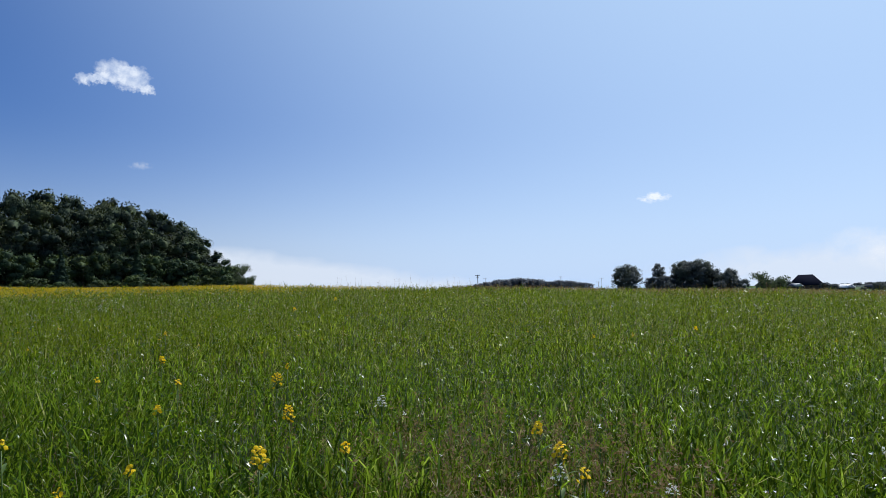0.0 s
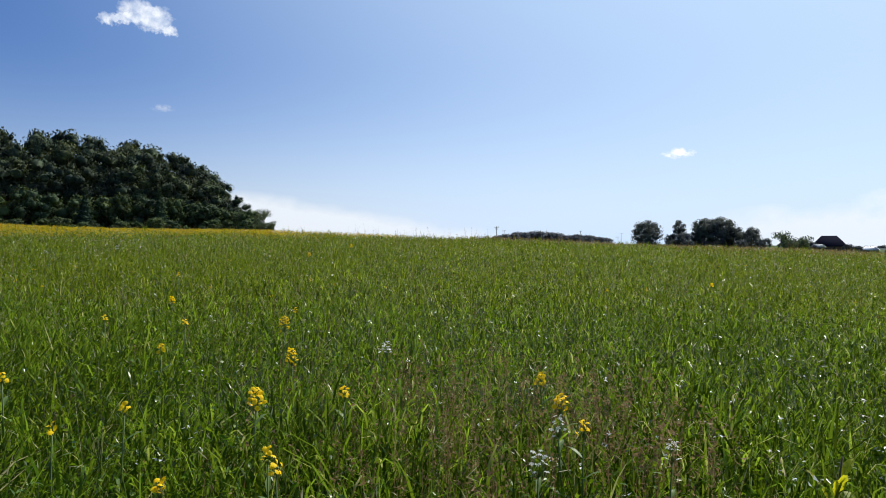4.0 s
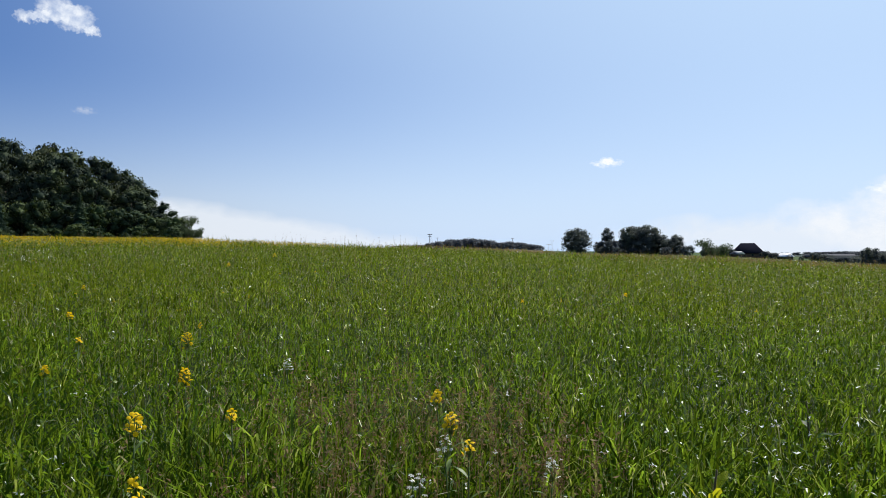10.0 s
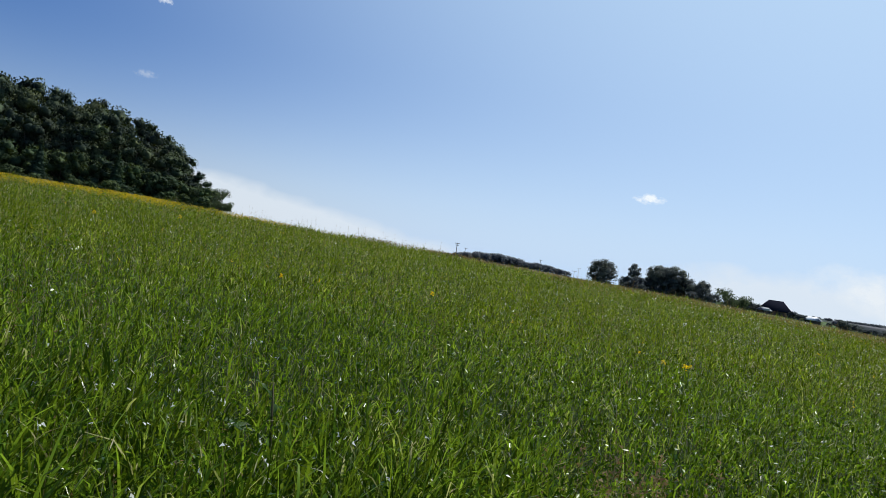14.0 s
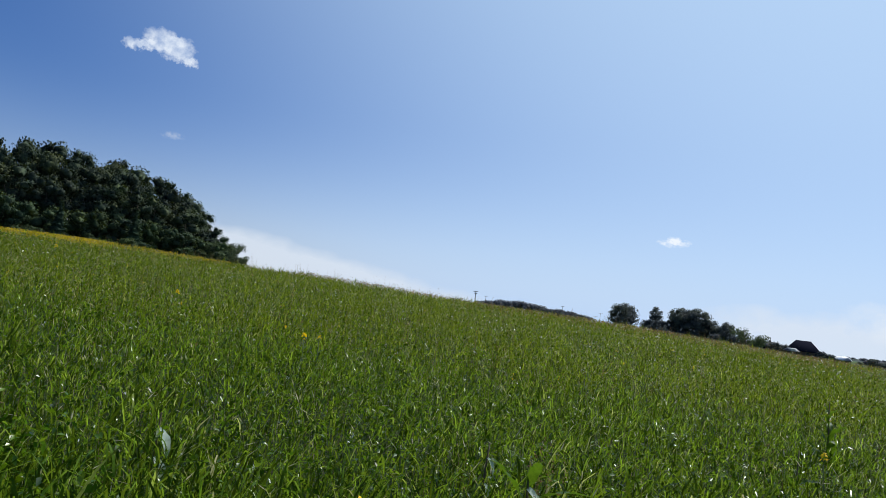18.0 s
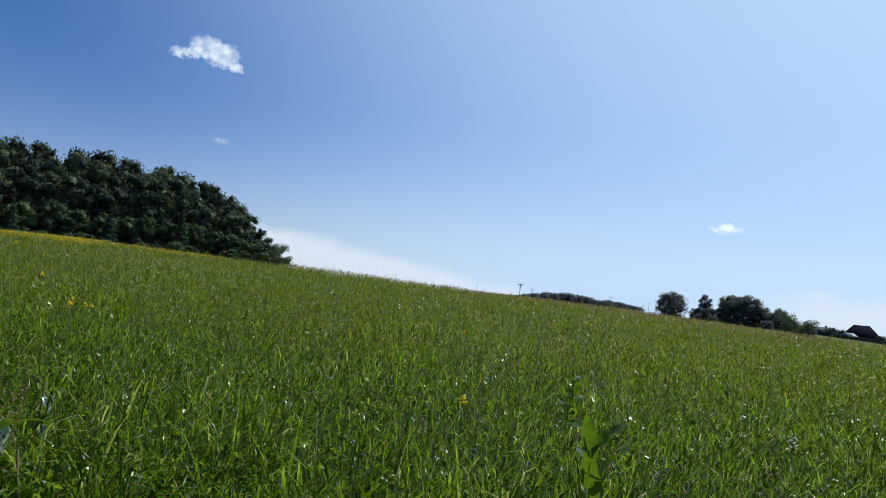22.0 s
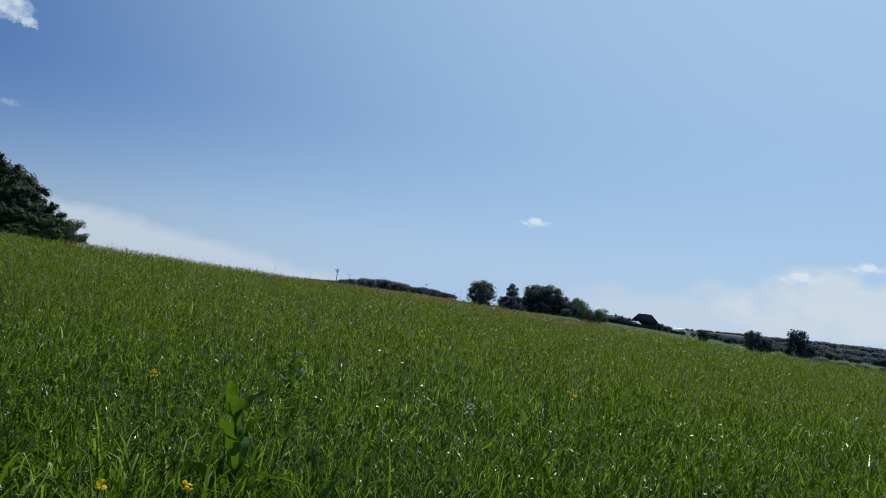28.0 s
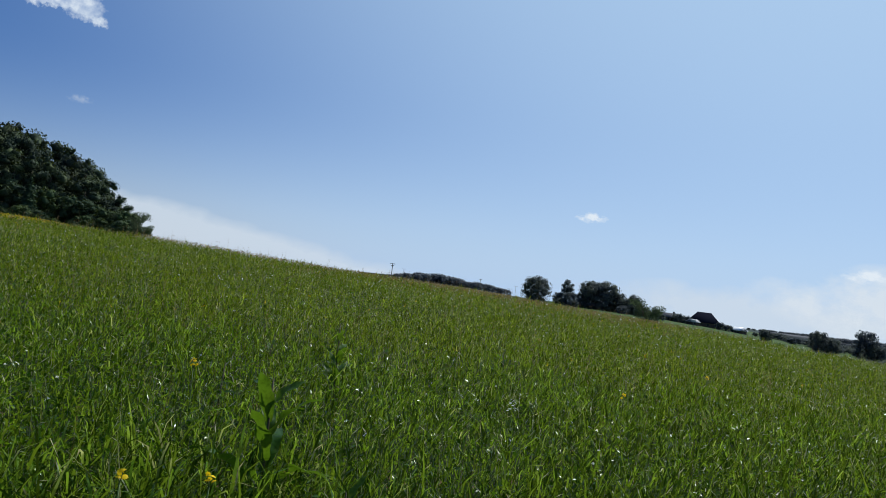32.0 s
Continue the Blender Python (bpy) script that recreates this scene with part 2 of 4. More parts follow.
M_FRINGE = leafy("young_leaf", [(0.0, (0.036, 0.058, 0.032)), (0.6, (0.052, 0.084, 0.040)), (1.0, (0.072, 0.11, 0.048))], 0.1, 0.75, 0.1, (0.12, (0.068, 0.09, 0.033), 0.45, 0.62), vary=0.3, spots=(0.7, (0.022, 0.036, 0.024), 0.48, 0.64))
M_LOOSE = leafy("loose_leaf", [(0.0, (0.05, 0.068, 0.045)), (0.6, (0.075, 0.10, 0.058)), (1.0, (0.11, 0.14, 0.07))], 0.35, 0.75, 0.1, thin=(0.2, 0.26, 0.09))
M_SPRUCE = leafy("needles", [(0.0, (0.026, 0.05, 0.034)), (1.0, (0.05, 0.084, 0.05))], 0.1, 0.75, 0.1, vary=0.25)
# Copse and hill trees: bluish-grey distance haze put into the colour.
M_HAZED_FARLEAF = leafy("hazed_far_leaf", [(0.0, (0.10, 0.112, 0.128)), (1.0, (0.118, 0.132, 0.146))], 0.3, 0.8, 0.08, thin=(0.15, 0.17, 0.18))
M_BARK = plain("bark", (0.09, 0.065, 0.045), (0.16, 0.125, 0.095), 5, 0.9, 0.1, 0.6)
M_WOOD = plain("weathered_wood", (0.10, 0.08, 0.06), (0.2, 0.17, 0.14), 8, 0.85, 0.2, 0.4)
M_ROOF = plain("dark_tile", (0.010, 0.011, 0.018), (0.017, 0.018, 0.028), 3, 1.0, 0.0, 0.2)
M_WHITEROOF = plain("white_sheet_metal", (0.7, 0.7, 0.7), (0.8, 0.8, 0.8), 2, 0.5, 0.4, 0.1)
M_METALROOF = plain("light_sheet_metal", (0.27, 0.275, 0.29), (0.34, 0.345, 0.36), 2, 0.75, 0.2, 0.1)
M_RENDER = plain("pale_render", (0.5, 0.47, 0.42), (0.62, 0.6, 0.55), 2, 0.9, 0.2, 0.2)
M_GREYROOF = plain("grey_sheet_roof", (0.07, 0.07, 0.08), (0.11, 0.11, 0.12), 2, 0.85, 0.1, 0.1)
M_DARKBOARD = plain("dark_boards", (0.07, 0.05, 0.04), (0.12, 0.09, 0.07), 4, 0.8, 0.2, 0.3)
M_GLASS = plain("window_glass", (0.02, 0.025, 0.03), (0.03, 0.035, 0.04), 3, 0.08, 0.6, 0.0)
M_METAL = plain("galvanised_steel", (0.3, 0.31, 0.32), (0.42, 0.43, 0.44), 12, 0.45, 0.5, 0.1, 0.8)


def ground_material(name, a, b, c, scale):
    n = Nodes(name)
    v = n.place()
    col = n.mix(n.ramp(n.noise(scale, v, 5), (0.35, (0, 0, 0)), (0.65, (1, 1, 1))), a, b)
    fine = n.noise(scale * 30, v, 4)
    col = n.mix(n.ramp(fine, (0.45, (0, 0, 0)), (0.7, (1, 1, 1))), col, c)
    return n.done(n.surface(col, 0.95, 0.1, n.bump(fine, 0.6, 0.05)))


M_TURF = ground_material("meadow_floor", (0.016, 0.034, 0.007), (0.024, 0.046, 0.009), (0.04, 0.038, 0.018), 0.8)
M_FIELD = ground_material("mown_field", (0.05, 0.085, 0.02), (0.07, 0.11, 0.026), (0.045, 0.07, 0.018), 0.03)
M_PLOUGH = ground_material("bare_field", (0.13, 0.09, 0.05), (0.16, 0.115, 0.065), (0.09, 0.09, 0.035), 0.03)
M_LAND = ground_material("far_land", (0.028, 0.042, 0.034), (0.04, 0.056, 0.042), (0.024, 0.036, 0.03), 0.01)


def cloud_material(name, low, high, scale, opacity, stretch=(1, 1, 1), bright=0.92):
    """White vapour, thinning out to its rim."""
    n = Nodes(name)
    gen = n.coords("UV")
    mapped = n.add("ShaderNodeMapping", Vector=gen, Scale=stretch)
    puff = n.noise(scale, mapped.outputs[0], 7, 0.6)
    sep = n.add("ShaderNodeSeparateXYZ", Vector=gen)
    dx = n.math("SUBTRACT", n.math("MULTIPLY", sep.outputs[0], 2.0), 1.0)
    dy = n.math("SUBTRACT", n.math("MULTIPLY", sep.outputs[1], 2.0), 1.0)
    d2 = n.math("ADD", n.math("MULTIPLY", dx, dx), n.math("MULTIPLY", dy, dy))
    rim = n.math("SUBTRACT", 1.0, n.math("POWER", d2, 0.6), True)
    wild = n.math("MULTIPLY", n.math("SUBTRACT", puff, 0.5), 2.3)
    dense = n.math("ADD", n.math("MULTIPLY", rim, 0.75), n.math("MULTIPLY", wild, n.math("POWER", rim, 0.35)))
    alpha = n.math("MULTIPLY", n.ramp(dense, (low, (0, 0, 0)), (high, (1, 1, 1))), opacity)
    glow = n.add("ShaderNodeEmission", Color=(0.95, 0.97, 1.0, 1), Strength=bright).outputs[0]
    clear = n.add("ShaderNodeBsdfTransparent").outputs[0]
    m = n.nt.nodes.new("ShaderNodeMixShader")
    n.nt.links.new(alpha, m.inputs[0])
    n.nt.links.new(clear, m.inputs[1])
    n.nt.links.new(glow, m.inputs[2])
    return n.done(m.outputs[0])


def cumulus_material(name, lobes, aspect, opacity=0.86, scale=2.7, rough=1.5):
    """White vapour heaped up from a few round lobes, ragged at its rim, its inner shading painted greyer."""
    n = Nodes(name)
    gen = n.coords("UV")
    mapped = n.add("ShaderNodeMapping", Vector=gen, Scale=(aspect, 1, 1))
    puff = n.math("SUBTRACT", n.noise(scale, mapped.outputs[0], 7, 0.58), 0.5)
    fine = n.math("SUBTRACT", n.noise(scale * 3.0, mapped.outputs[0], 4, 0.55), 0.5)
    sep = n.add("ShaderNodeSeparateXYZ", Vector=gen)
    sway = n.math("SUBTRACT", n.noise(scale * 1.6, n.add("ShaderNodeMapping", Vector=gen, Location=(3.1, 7.7, 0), Scale=(aspect, 1, 1)).outputs[0], 5, 0.6), 0.5)
    across, up = n.math("ADD", sep.outputs[0], n.math("MULTIPLY", sway, 0.22)), n.math("ADD", sep.outputs[1], n.math("MULTIPLY", fine, 0.28))
    heap = 0.0
    for cu, cv, ru, rv in lobes:
        du = n.math("DIVIDE", n.math("SUBTRACT", across, cu), ru)
        dv = n.math("DIVIDE", n.math("SUBTRACT", up, cv), rv)
        one = n.math("SUBTRACT", 1.0, n.math("ADD", n.math("MULTIPLY", du, du), n.math("MULTIPLY", dv, dv)), True)
        heap = n.math("ADD", heap, one)
    wild = n.math("ADD", n.math("MULTIPLY", puff, rough), n.math("MULTIPLY", fine, rough * 0.2))
    dense = n.math("ADD", n.math("MULTIPLY", n.math("MINIMUM", heap, 1.0), 0.85), n.math("MULTIPLY", wild, n.math("POWER", n.math("MINIMUM", heap, 1.0), 0.4)))
    alpha = n.math("MULTIPLY", n.ramp(dense, (0.10, (0, 0, 0)), (0.5, (0.42, 0.42, 0.42)), (1.0, (1, 1, 1))), opacity)
    # Inner shading of the cloud, painted as a grey-blue to white tone.
    tone = n.ramp(n.math("ADD", 0.55, n.math("ADD", n.math("MULTIPLY", puff, 1.6), n.math("MULTIPLY", fine, 0.3))), (0.25, (0.72, 0.80, 0.93)), (0.75, (0.93, 0.96, 1.0)))
    glow = n.add("ShaderNodeEmission", Color=tone, Strength=1.04).outputs[0]
    clear = n.add("ShaderNodeBsdfTransparent").outputs[0]
    m = n.nt.nodes.new("ShaderNodeMixShader")
    n.nt.links.new(alpha, m.inputs[0])
    n.nt.links.new(clear, m.inputs[1])
    n.nt.links.new(glow, m.inputs[2])
    return n.done(m.outputs[0])


M_CLOUD = cumulus_material("cloud", [(0.50, 0.64, 0.25, 0.28), (0.70, 0.58, 0.20, 0.26), (0.68, 0.36, 0.24, 0.18), (0.20, 0.36, 0.14, 0.17), (0.38, 0.42, 0.18, 0.15), (0.86, 0.26, 0.10, 0.14)], 2.2)
M_PUFF = cloud_material("puff_cloud", 0.19, 0.7, 2.3, 0.95, (1.7, 1, 1), 1.06)
M_WISP = cloud_material("thin_cloud", 0.15, 0.8, 2.4, 0.3, (2.4, 1, 1))
M_BANK = cloud_material("cloud_bank", 0.06, 0.46, 1.7, 0.84, (3.5, 1, 1), 0.97)


def sheet_material(name, tops, soft_edge, opacity):
    """A low sheet of cloud whose upper edge runs through the given heights."""
    n = Nodes(name)
    gen = n.coords("UV")
    sep = n.add("ShaderNodeSeparateXYZ", Vector=gen)
    mapped = n.add("ShaderNodeMapping", Vector=gen, Scale=(7, 1.6, 1))
    top = n.ramp(sep.outputs[0], *((u, (v, v, v)) for u, v in tops))
    rough = n.math("MULTIPLY", n.math("SUBTRACT", n.noise(2.2, mapped.outputs[0], 6, 0.55), 0.5), 0.22)
    gap = n.math("DIVIDE", n.math("ADD", n.math("SUBTRACT", top, sep.outputs[1]), rough), soft_edge, True)
    sides = n.ramp(sep.outputs[0], (0.0, (0, 0, 0)), (0.06, (1, 1, 1)), (0.86, (1, 1, 1)), (1.0, (0, 0, 0)))
    alpha = n.math("MULTIPLY", n.math("MULTIPLY", gap, sides), opacity)
    glow = n.add("ShaderNodeEmission", Color=(0.88, 0.92, 0.98, 1), Strength=0.95).outputs[0]
    m = n.nt.nodes.new("ShaderNodeMixShader")
    n.nt.links.new(alpha, m.inputs[0])
    n.nt.links.new(n.add("ShaderNodeBsdfTransparent").outputs[0], m.inputs[1])
    n.nt.links.new(glow, m.inputs[2])
    return n.done(m.outputs[0])


M_SHEET = sheet_material("sheet_cloud", [(0.0, 0.92), (0.39, 0.80), (0.55, 0.60), (0.70, 0.42), (0.85, 0.27), (1.0, 0.14)], 0.16, 0.72)
M_VEIL = cloud_material("veil_cloud", 0.05, 0.5, 0.8, 0.6, (5, 1, 1))


# ---- mesh helpers ----
def tri_mesh(name, verts, tris, mats, mat_index=None, smooth=False, normals=None):
    """A mesh from arrays of vertices and triangles, with its own normals where given."""
    verts, tris = np.asarray(verts, np.float32), np.asarray(tris, np.int32)
    me = bpy.data.meshes.new(name)
    me.vertices.add(len(verts))
    me.vertices.foreach_set("co", verts.ravel())
    me.loops.add(tris.size)
    me.loops.foreach_set("vertex_index", tris.ravel())
    me.polygons.add(len(tris))
    me.polygons.foreach_set("loop_start", np.arange(0, tris.size, 3, dtype=np.int32))
    me.polygons.foreach_set("loop_total", np.full(len(tris), 3, np.int32))
    for m in mats if isinstance(mats, (list, tuple)) else [mats]:
        me.materials.append(m)
    if mat_index is not None:
        me.polygons.foreach_set("material_index", np.asarray(mat_index, np.int32))
    me.update(calc_edges=True)
    if smooth:
        me.polygons.foreach_set("use_smooth", np.ones(len(tris), bool))
    if normals is not None:
        me.normals_split_custom_set_from_vertices(np.asarray(normals, float))
    return me


def part(name, data, parent, label="", m=None):
    """One mesh object under a thing or a part."""
    ob = new(name, data)
    ob.parent = parent
    if m is not None:
        ob.matrix_basis = m
    return tagged(ob, label)


def bm_mesh(name, bm, mat, smooth=False):
    me = bpy.data.meshes.new(name)
    if smooth:
        for f in bm.faces:
            f.smooth = True
    bm.to_mesh(me)
    bm.free()
    me.materials.append(mat)
    return me


def thing(name, place, label, category, group="", turn=0.0, size=1.0):
    ob = new(name)
    ob.empty_display_size = 0.1
    ob.matrix_basis = Matrix.Translation(place) @ Matrix.Rotation(turn, 4, "Z") @ Matrix.Scale(size, 4)
    return tagged(ob, label, category, group)


def tube(points, radii, sides=6):
    """Vertices and triangles of a bent, tapered round rod."""
    pts = [Vector(p) for p in points]
    verts, tris = [], []
    for i, p in enumerate(pts):
        d = (pts[min(i + 1, len(pts) - 1)] - pts[max(i - 1, 0)]).normalized()
        s = d.orthogonal().normalized()
        u = d.cross(s)
        for k in range(sides):
            w = 2 * math.pi * k / sides
            verts.append(p + (s * math.cos(w) + u * math.sin(w)) * radii[i])
    for i in range(len(pts) - 1):
        for k in range(sides):
            a, b = i * sides + k, i * sides + (k + 1) % sides
            tris += [(a, b, a + sides), (b, b + sides, a + sides)]
    verts.append(pts[0]), verts.append(pts[-1])
    n = len(verts)
    for k in range(sides):
        tris += [(n - 2, (k + 1) % sides, k), (n - 1, (len(pts) - 1) * sides + k, (len(pts) - 1) * sides + (k + 1) % sides)]
    return [tuple(v) for v in verts], tris


def joined(pieces):
    verts, tris = [], []
    for v, t in pieces:
        o = len(verts)
        verts += [tuple(p) for p in v]
        tris += [tuple(i + o for i in f) for f in t]
    return verts, tris


def box(cx, cy, cz, sx, sy, sz, bevel=0.0):
    bm = bmesh.new()
    bmesh.ops.create_cube(bm, size=1, matrix=Matrix.Translation((cx, cy, cz)) @ Matrix.Diagonal((sx, sy, sz, 1)))
    if bevel:
        bmesh.ops.bevel(bm, geom=bm.edges[:], offset=bevel, segments=1, affect="EDGES")
    return bm


# ---- ground ----
FAR_AZ = [-180, -60, -31, -14, -8, 0, 9, 14, 20, 24, 30, 36, 60, 180]
FAR_Z = [0, 3, 3.2, 2.4, 1.5, 0, -0.9, -3.1, -3.5, -4.2, -6.6, -10.2, -12, 0]


def soft(v, w):
    return w * np.logaddexp(0, np.asarray(v, float) / w)


def smooth01(v):
    v = np.clip(v, 0, 1)
    return v * v * (3 - 2 * v)


def height(x, y):
    """Height of the ground: a meadow that rises to a crest and falls to the right, and the land beyond it."""
    x, y = np.asarray(x, float), np.asarray(y, float)
    r = np.hypot(x - 5, y) + 1e-6
    k = np.minimum(1, 75 / r)
    nx, ny = (x - 5) * k + 5, y * k
    near = -0.038 * nx - 0.013 * soft(nx - 14, 3) - 0.03 * soft(nx - 24, 2) + 0.05 * soft(nx - 30, 2) + 0.034 * ny - 0.079 * soft(ny - 31, 3)
    near = near + 0.08 * np.exp(-(((nx - 13) / 6) ** 2)) * smooth01((ny - 14) / 12)
    near = near + 0.035 * np.sin(nx * 0.55 + 0.4 * ny) * np.sin(ny * 0.42 + 1.3) + 0.06 * np.sin(nx * 0.21 + 2) * smooth01((ny - 10) / 20)
    az = np.degrees(np.arctan2(x - 5, y))
    far = np.interp(az, FAR_AZ, FAR_Z) - 0.012 * np.maximum(0, r - 520)
    far = far + 0.085 * np.maximum(0, np.minimum(r, 420) - 285) * smooth01((-16 - az) / 6) * smooth01((az + 75) / 15)
    t = smooth01((r - 70) / 110)
    return near * (1 - t) + far * t


def ground_at(x, y):
    return float(height(x, y))


def by_angle(az, dist):
    """A place on the ground at an angle (degrees to the right of +y) and distance from the middle of the walk."""
    a = radians(az)
    x, y = 5 + dist * math.sin(a), dist * math.cos(a)
    return Vector((x, y, ground_at(x, y)))


def build_ground():
    rings = np.concatenate([np.linspace(0.6, 12, 20), np.linspace(13, 60, 60), np.geomspace(62, 4600, 60)])
    spokes = 288
    ang = np.linspace(0, 2 * math.pi, spokes, endpoint=False)
    R, A = np.meshgrid(rings, ang, indexing="ij")
    X, Y = 5 + R * np.sin(A), R * np.cos(A)
    verts = np.stack([X, Y, height(X, Y)], -1).reshape(-1, 3)
    verts = np.concatenate([verts, [[5, 0, ground_at(5, 0)]]])
    i, j = np.meshgrid(np.arange(len(rings) - 1), np.arange(spokes), indexing="ij")
    a, b = i * spokes + j, i * spokes + (j + 1) % spokes
    c, d = a + spokes, b + spokes
    tris = np.concatenate([np.stack([a, b, c], -1).reshape(-1, 3), np.stack([b, d, c], -1).reshape(-1, 3)])
    cap = np.stack([np.full(spokes, len(verts) - 1), (np.arange(spokes) + 1) % spokes, np.arange(spokes)], -1)
    tris = np.concatenate([tris, cap])
    mid = verts[tris].mean(1)
    r = np.hypot(mid[:, 0] - 5, mid[:, 1])
    az = np.degrees(np.arctan2(mid[:, 0] - 5, mid[:, 1]))
    slot = np.where(r < 74, 0, 1)
    slot = np.where((r > 330) & (az > 2) & (az < 13), 2, slot)
    slot = np.where((r > 520) | ((az < -16) & (r > 285)) | ((az > 33) & (r > 480)), 3, slot)
    ob = new("ground", tri_mesh("ground", verts, tris, [M_TURF, M_FIELD, M_PLOUGH, M_LAND], slot, True))
    tagged(ob, "rolling meadow ground that rises to a grassy crest", "ground", kind="structure")


build_ground()

rng = np.random.default_rng(7)


# ---- grass ----
def scatter(y0, y1, per_m2, left=0.70, right=1.08, pad=1.5):
    """Random places in a band of the meadow that widens with depth."""
    width = lambda y: 10 + 2 * pad + (left + right) * max(y, 0)
    n = int(per_m2 * (y1 - y0) * (width(y0) + width(y1)) / 2)
    y = y0 + (y1 - y0) * rng.random(int(n * 1.0))
    x0, x1 = -pad - left * np.maximum(y, 0), 10 + pad + right * np.maximum(y, 0)
    x = x0 + (x1 - x0) * rng.random(len(y))
    return x, y


def tussock(x, y):
    """How thick the sward stands at a place, from 0 in the gaps to 1 in the tufts."""
    a, b = 0.8 * x + 0.6 * y, 0.8 * y - 0.6 * x
    v = np.sin(a * 5.3 + 1.7 * np.sin(b * 3.1)) * np.sin(b * 4.7 + 1.9 * np.sin(a * 2.3 + 1.0))
    w = np.sin(x * 13.1 + 2.1 * np.sin(y * 7.9)) * np.sin(y * 11.3 + 2.3 * np.sin(x * 6.7))
    return np.clip(0.5 + 0.55 * v + 0.38 * w, 0, 1)


def blades(x, y, long, wide, segs, curl=(0.25, 2.0), power=1.4, lift=(0.0, 0.0), bow=1.5):
    """Arching, tapering grass blades as one array of triangles; the higher leaves stand in tufts."""
    tuft = tussock(x, y)
    if lift[1] > 0:
        keep = rng.random(len(x)) < 0.28 + 0.9 * tuft
        x, y, tuft = x[keep], y[keep], tuft[keep]
    n = len(x)
    clump = 0.5 + 0.5 * np.sin(x * 1.9 + 1.3 * np.sin(y * 1.3)) * np.sin(y * 1.6 + 1.1 * np.sin(x * 1.1))
    clump = clump + 0.34 * np.sin(x * 9 + 2 * np.sin(y * 6.1)) * np.sin(y * 7.3 + 2 * np.sin(x * 5.7))
    run = long * (0.42 + 0.85 * rng.random(n)) * (0.70 + 0.34 * clump + 0.14 * tuft)
    w = wide * (0.45 + 1.1 * rng.random(n))
    lean = rng.normal(0.2, 1.7, n)
    side = lean + math.pi / 2 + rng.normal(0, 0.55, n)
    start, end = np.abs(rng.normal(0, 0.28, n)), curl[0] + (curl[1] - curl[0]) * rng.random(n) ** power
    dx, dy, sx, sy = np.cos(lean), np.sin(lean), np.cos(side), np.sin(side)
    cx, cy, cz = x.copy(), y.copy(), height(x, y) + (lift[0] + (lift[1] - lift[0]) * rng.random(n)) * (0.56 + 0.38 * clump + 0.40 * tuft)
    V = []
    for k in range(segs + 1):
        p = (1 - (k / segs) ** 2.2) * (0.75 if k == 0 else 1.0)
        if k < segs:
            V += [np.stack([cx - sx * w * p / 2, cy - sy * w * p / 2, cz], -1), np.stack([cx + sx * w * p / 2, cy + sy * w * p / 2, cz], -1)]
            bend = start + (end - start) * ((k + 0.6) / segs) ** bow
            cx, cy, cz = cx + run / segs * np.sin(bend) * dx, cy + run / segs * np.sin(bend) * dy, cz + run / segs * np.cos(bend)
        else:
            V += [np.stack([cx, cy, cz], -1)]
    V = np.stack(V, 1)
    k = V.shape[1]
    F = []
    for i in range(0, k - 3, 2):
        F += [(i, i + 1, i + 3), (i, i + 3, i + 2)]
    F += [(k - 3, k - 2, k - 1)]
    T = (np.arange(n) * k)[:, None, None] + np.array(F)[None]
    return V.reshape(-1, 3), T.reshape(-1, 3)


def leaflets(x, y, low, high, size):
    """Small tilted herb leaves among the blades, each a folded diamond."""
    n = len(x)
    z = height(x, y) + low + (high - low) * rng.random(n)
    c = np.stack([x, y, z], -1)
    w, tilt = rng.random(n) * 2 * math.pi, rng.normal(0, 0.6, n)
    u = np.stack([np.cos(w) * np.cos(tilt), np.sin(w) * np.cos(tilt), np.sin(tilt)], -1)
    v = np.stack([-np.sin(w), np.cos(w), rng.normal(0, 0.5, n)], -1)
    s = (size * (0.5 + rng.random(n)))[:, None]
    up = np.array([0, 0, 0.25])
    V = np.stack([c - u * s, c - v * s * 0.45 + up * s, c + u * s, c + v * s * 0.45 + up * s], 1).reshape(-1, 3)
    T = ((np.arange(n) * 4)[:, None, None] + np.array([(0, 1, 2), (0, 2, 3)])[None]).reshape(-1, 3)
    return V, T


def stuff(name, arrays, mat, label, category):
    V, T, o = [], [], 0
    for v, t in arrays:
        V.append(v), T.append(t + o)
        o += len(v)
    ob = new(name, tri_mesh(name, np.concatenate(V), np.concatenate(T), mat, smooth=True))
    return tagged(ob, label, category, kind="stuff")


def all_round(x0, x1, y0, y1, per_m2):
    n = int((x1 - x0) * (y1 - y0) * per_m2)
    return x0 + (x1 - x0) * rng.random(n), y0 + (y1 - y0) * rng.random(n)


def patch(cx, cy, sx, sy, n):
    return rng.normal(cx, sx, n), np.clip(rng.normal(cy, sy, n), 1.6, 60)


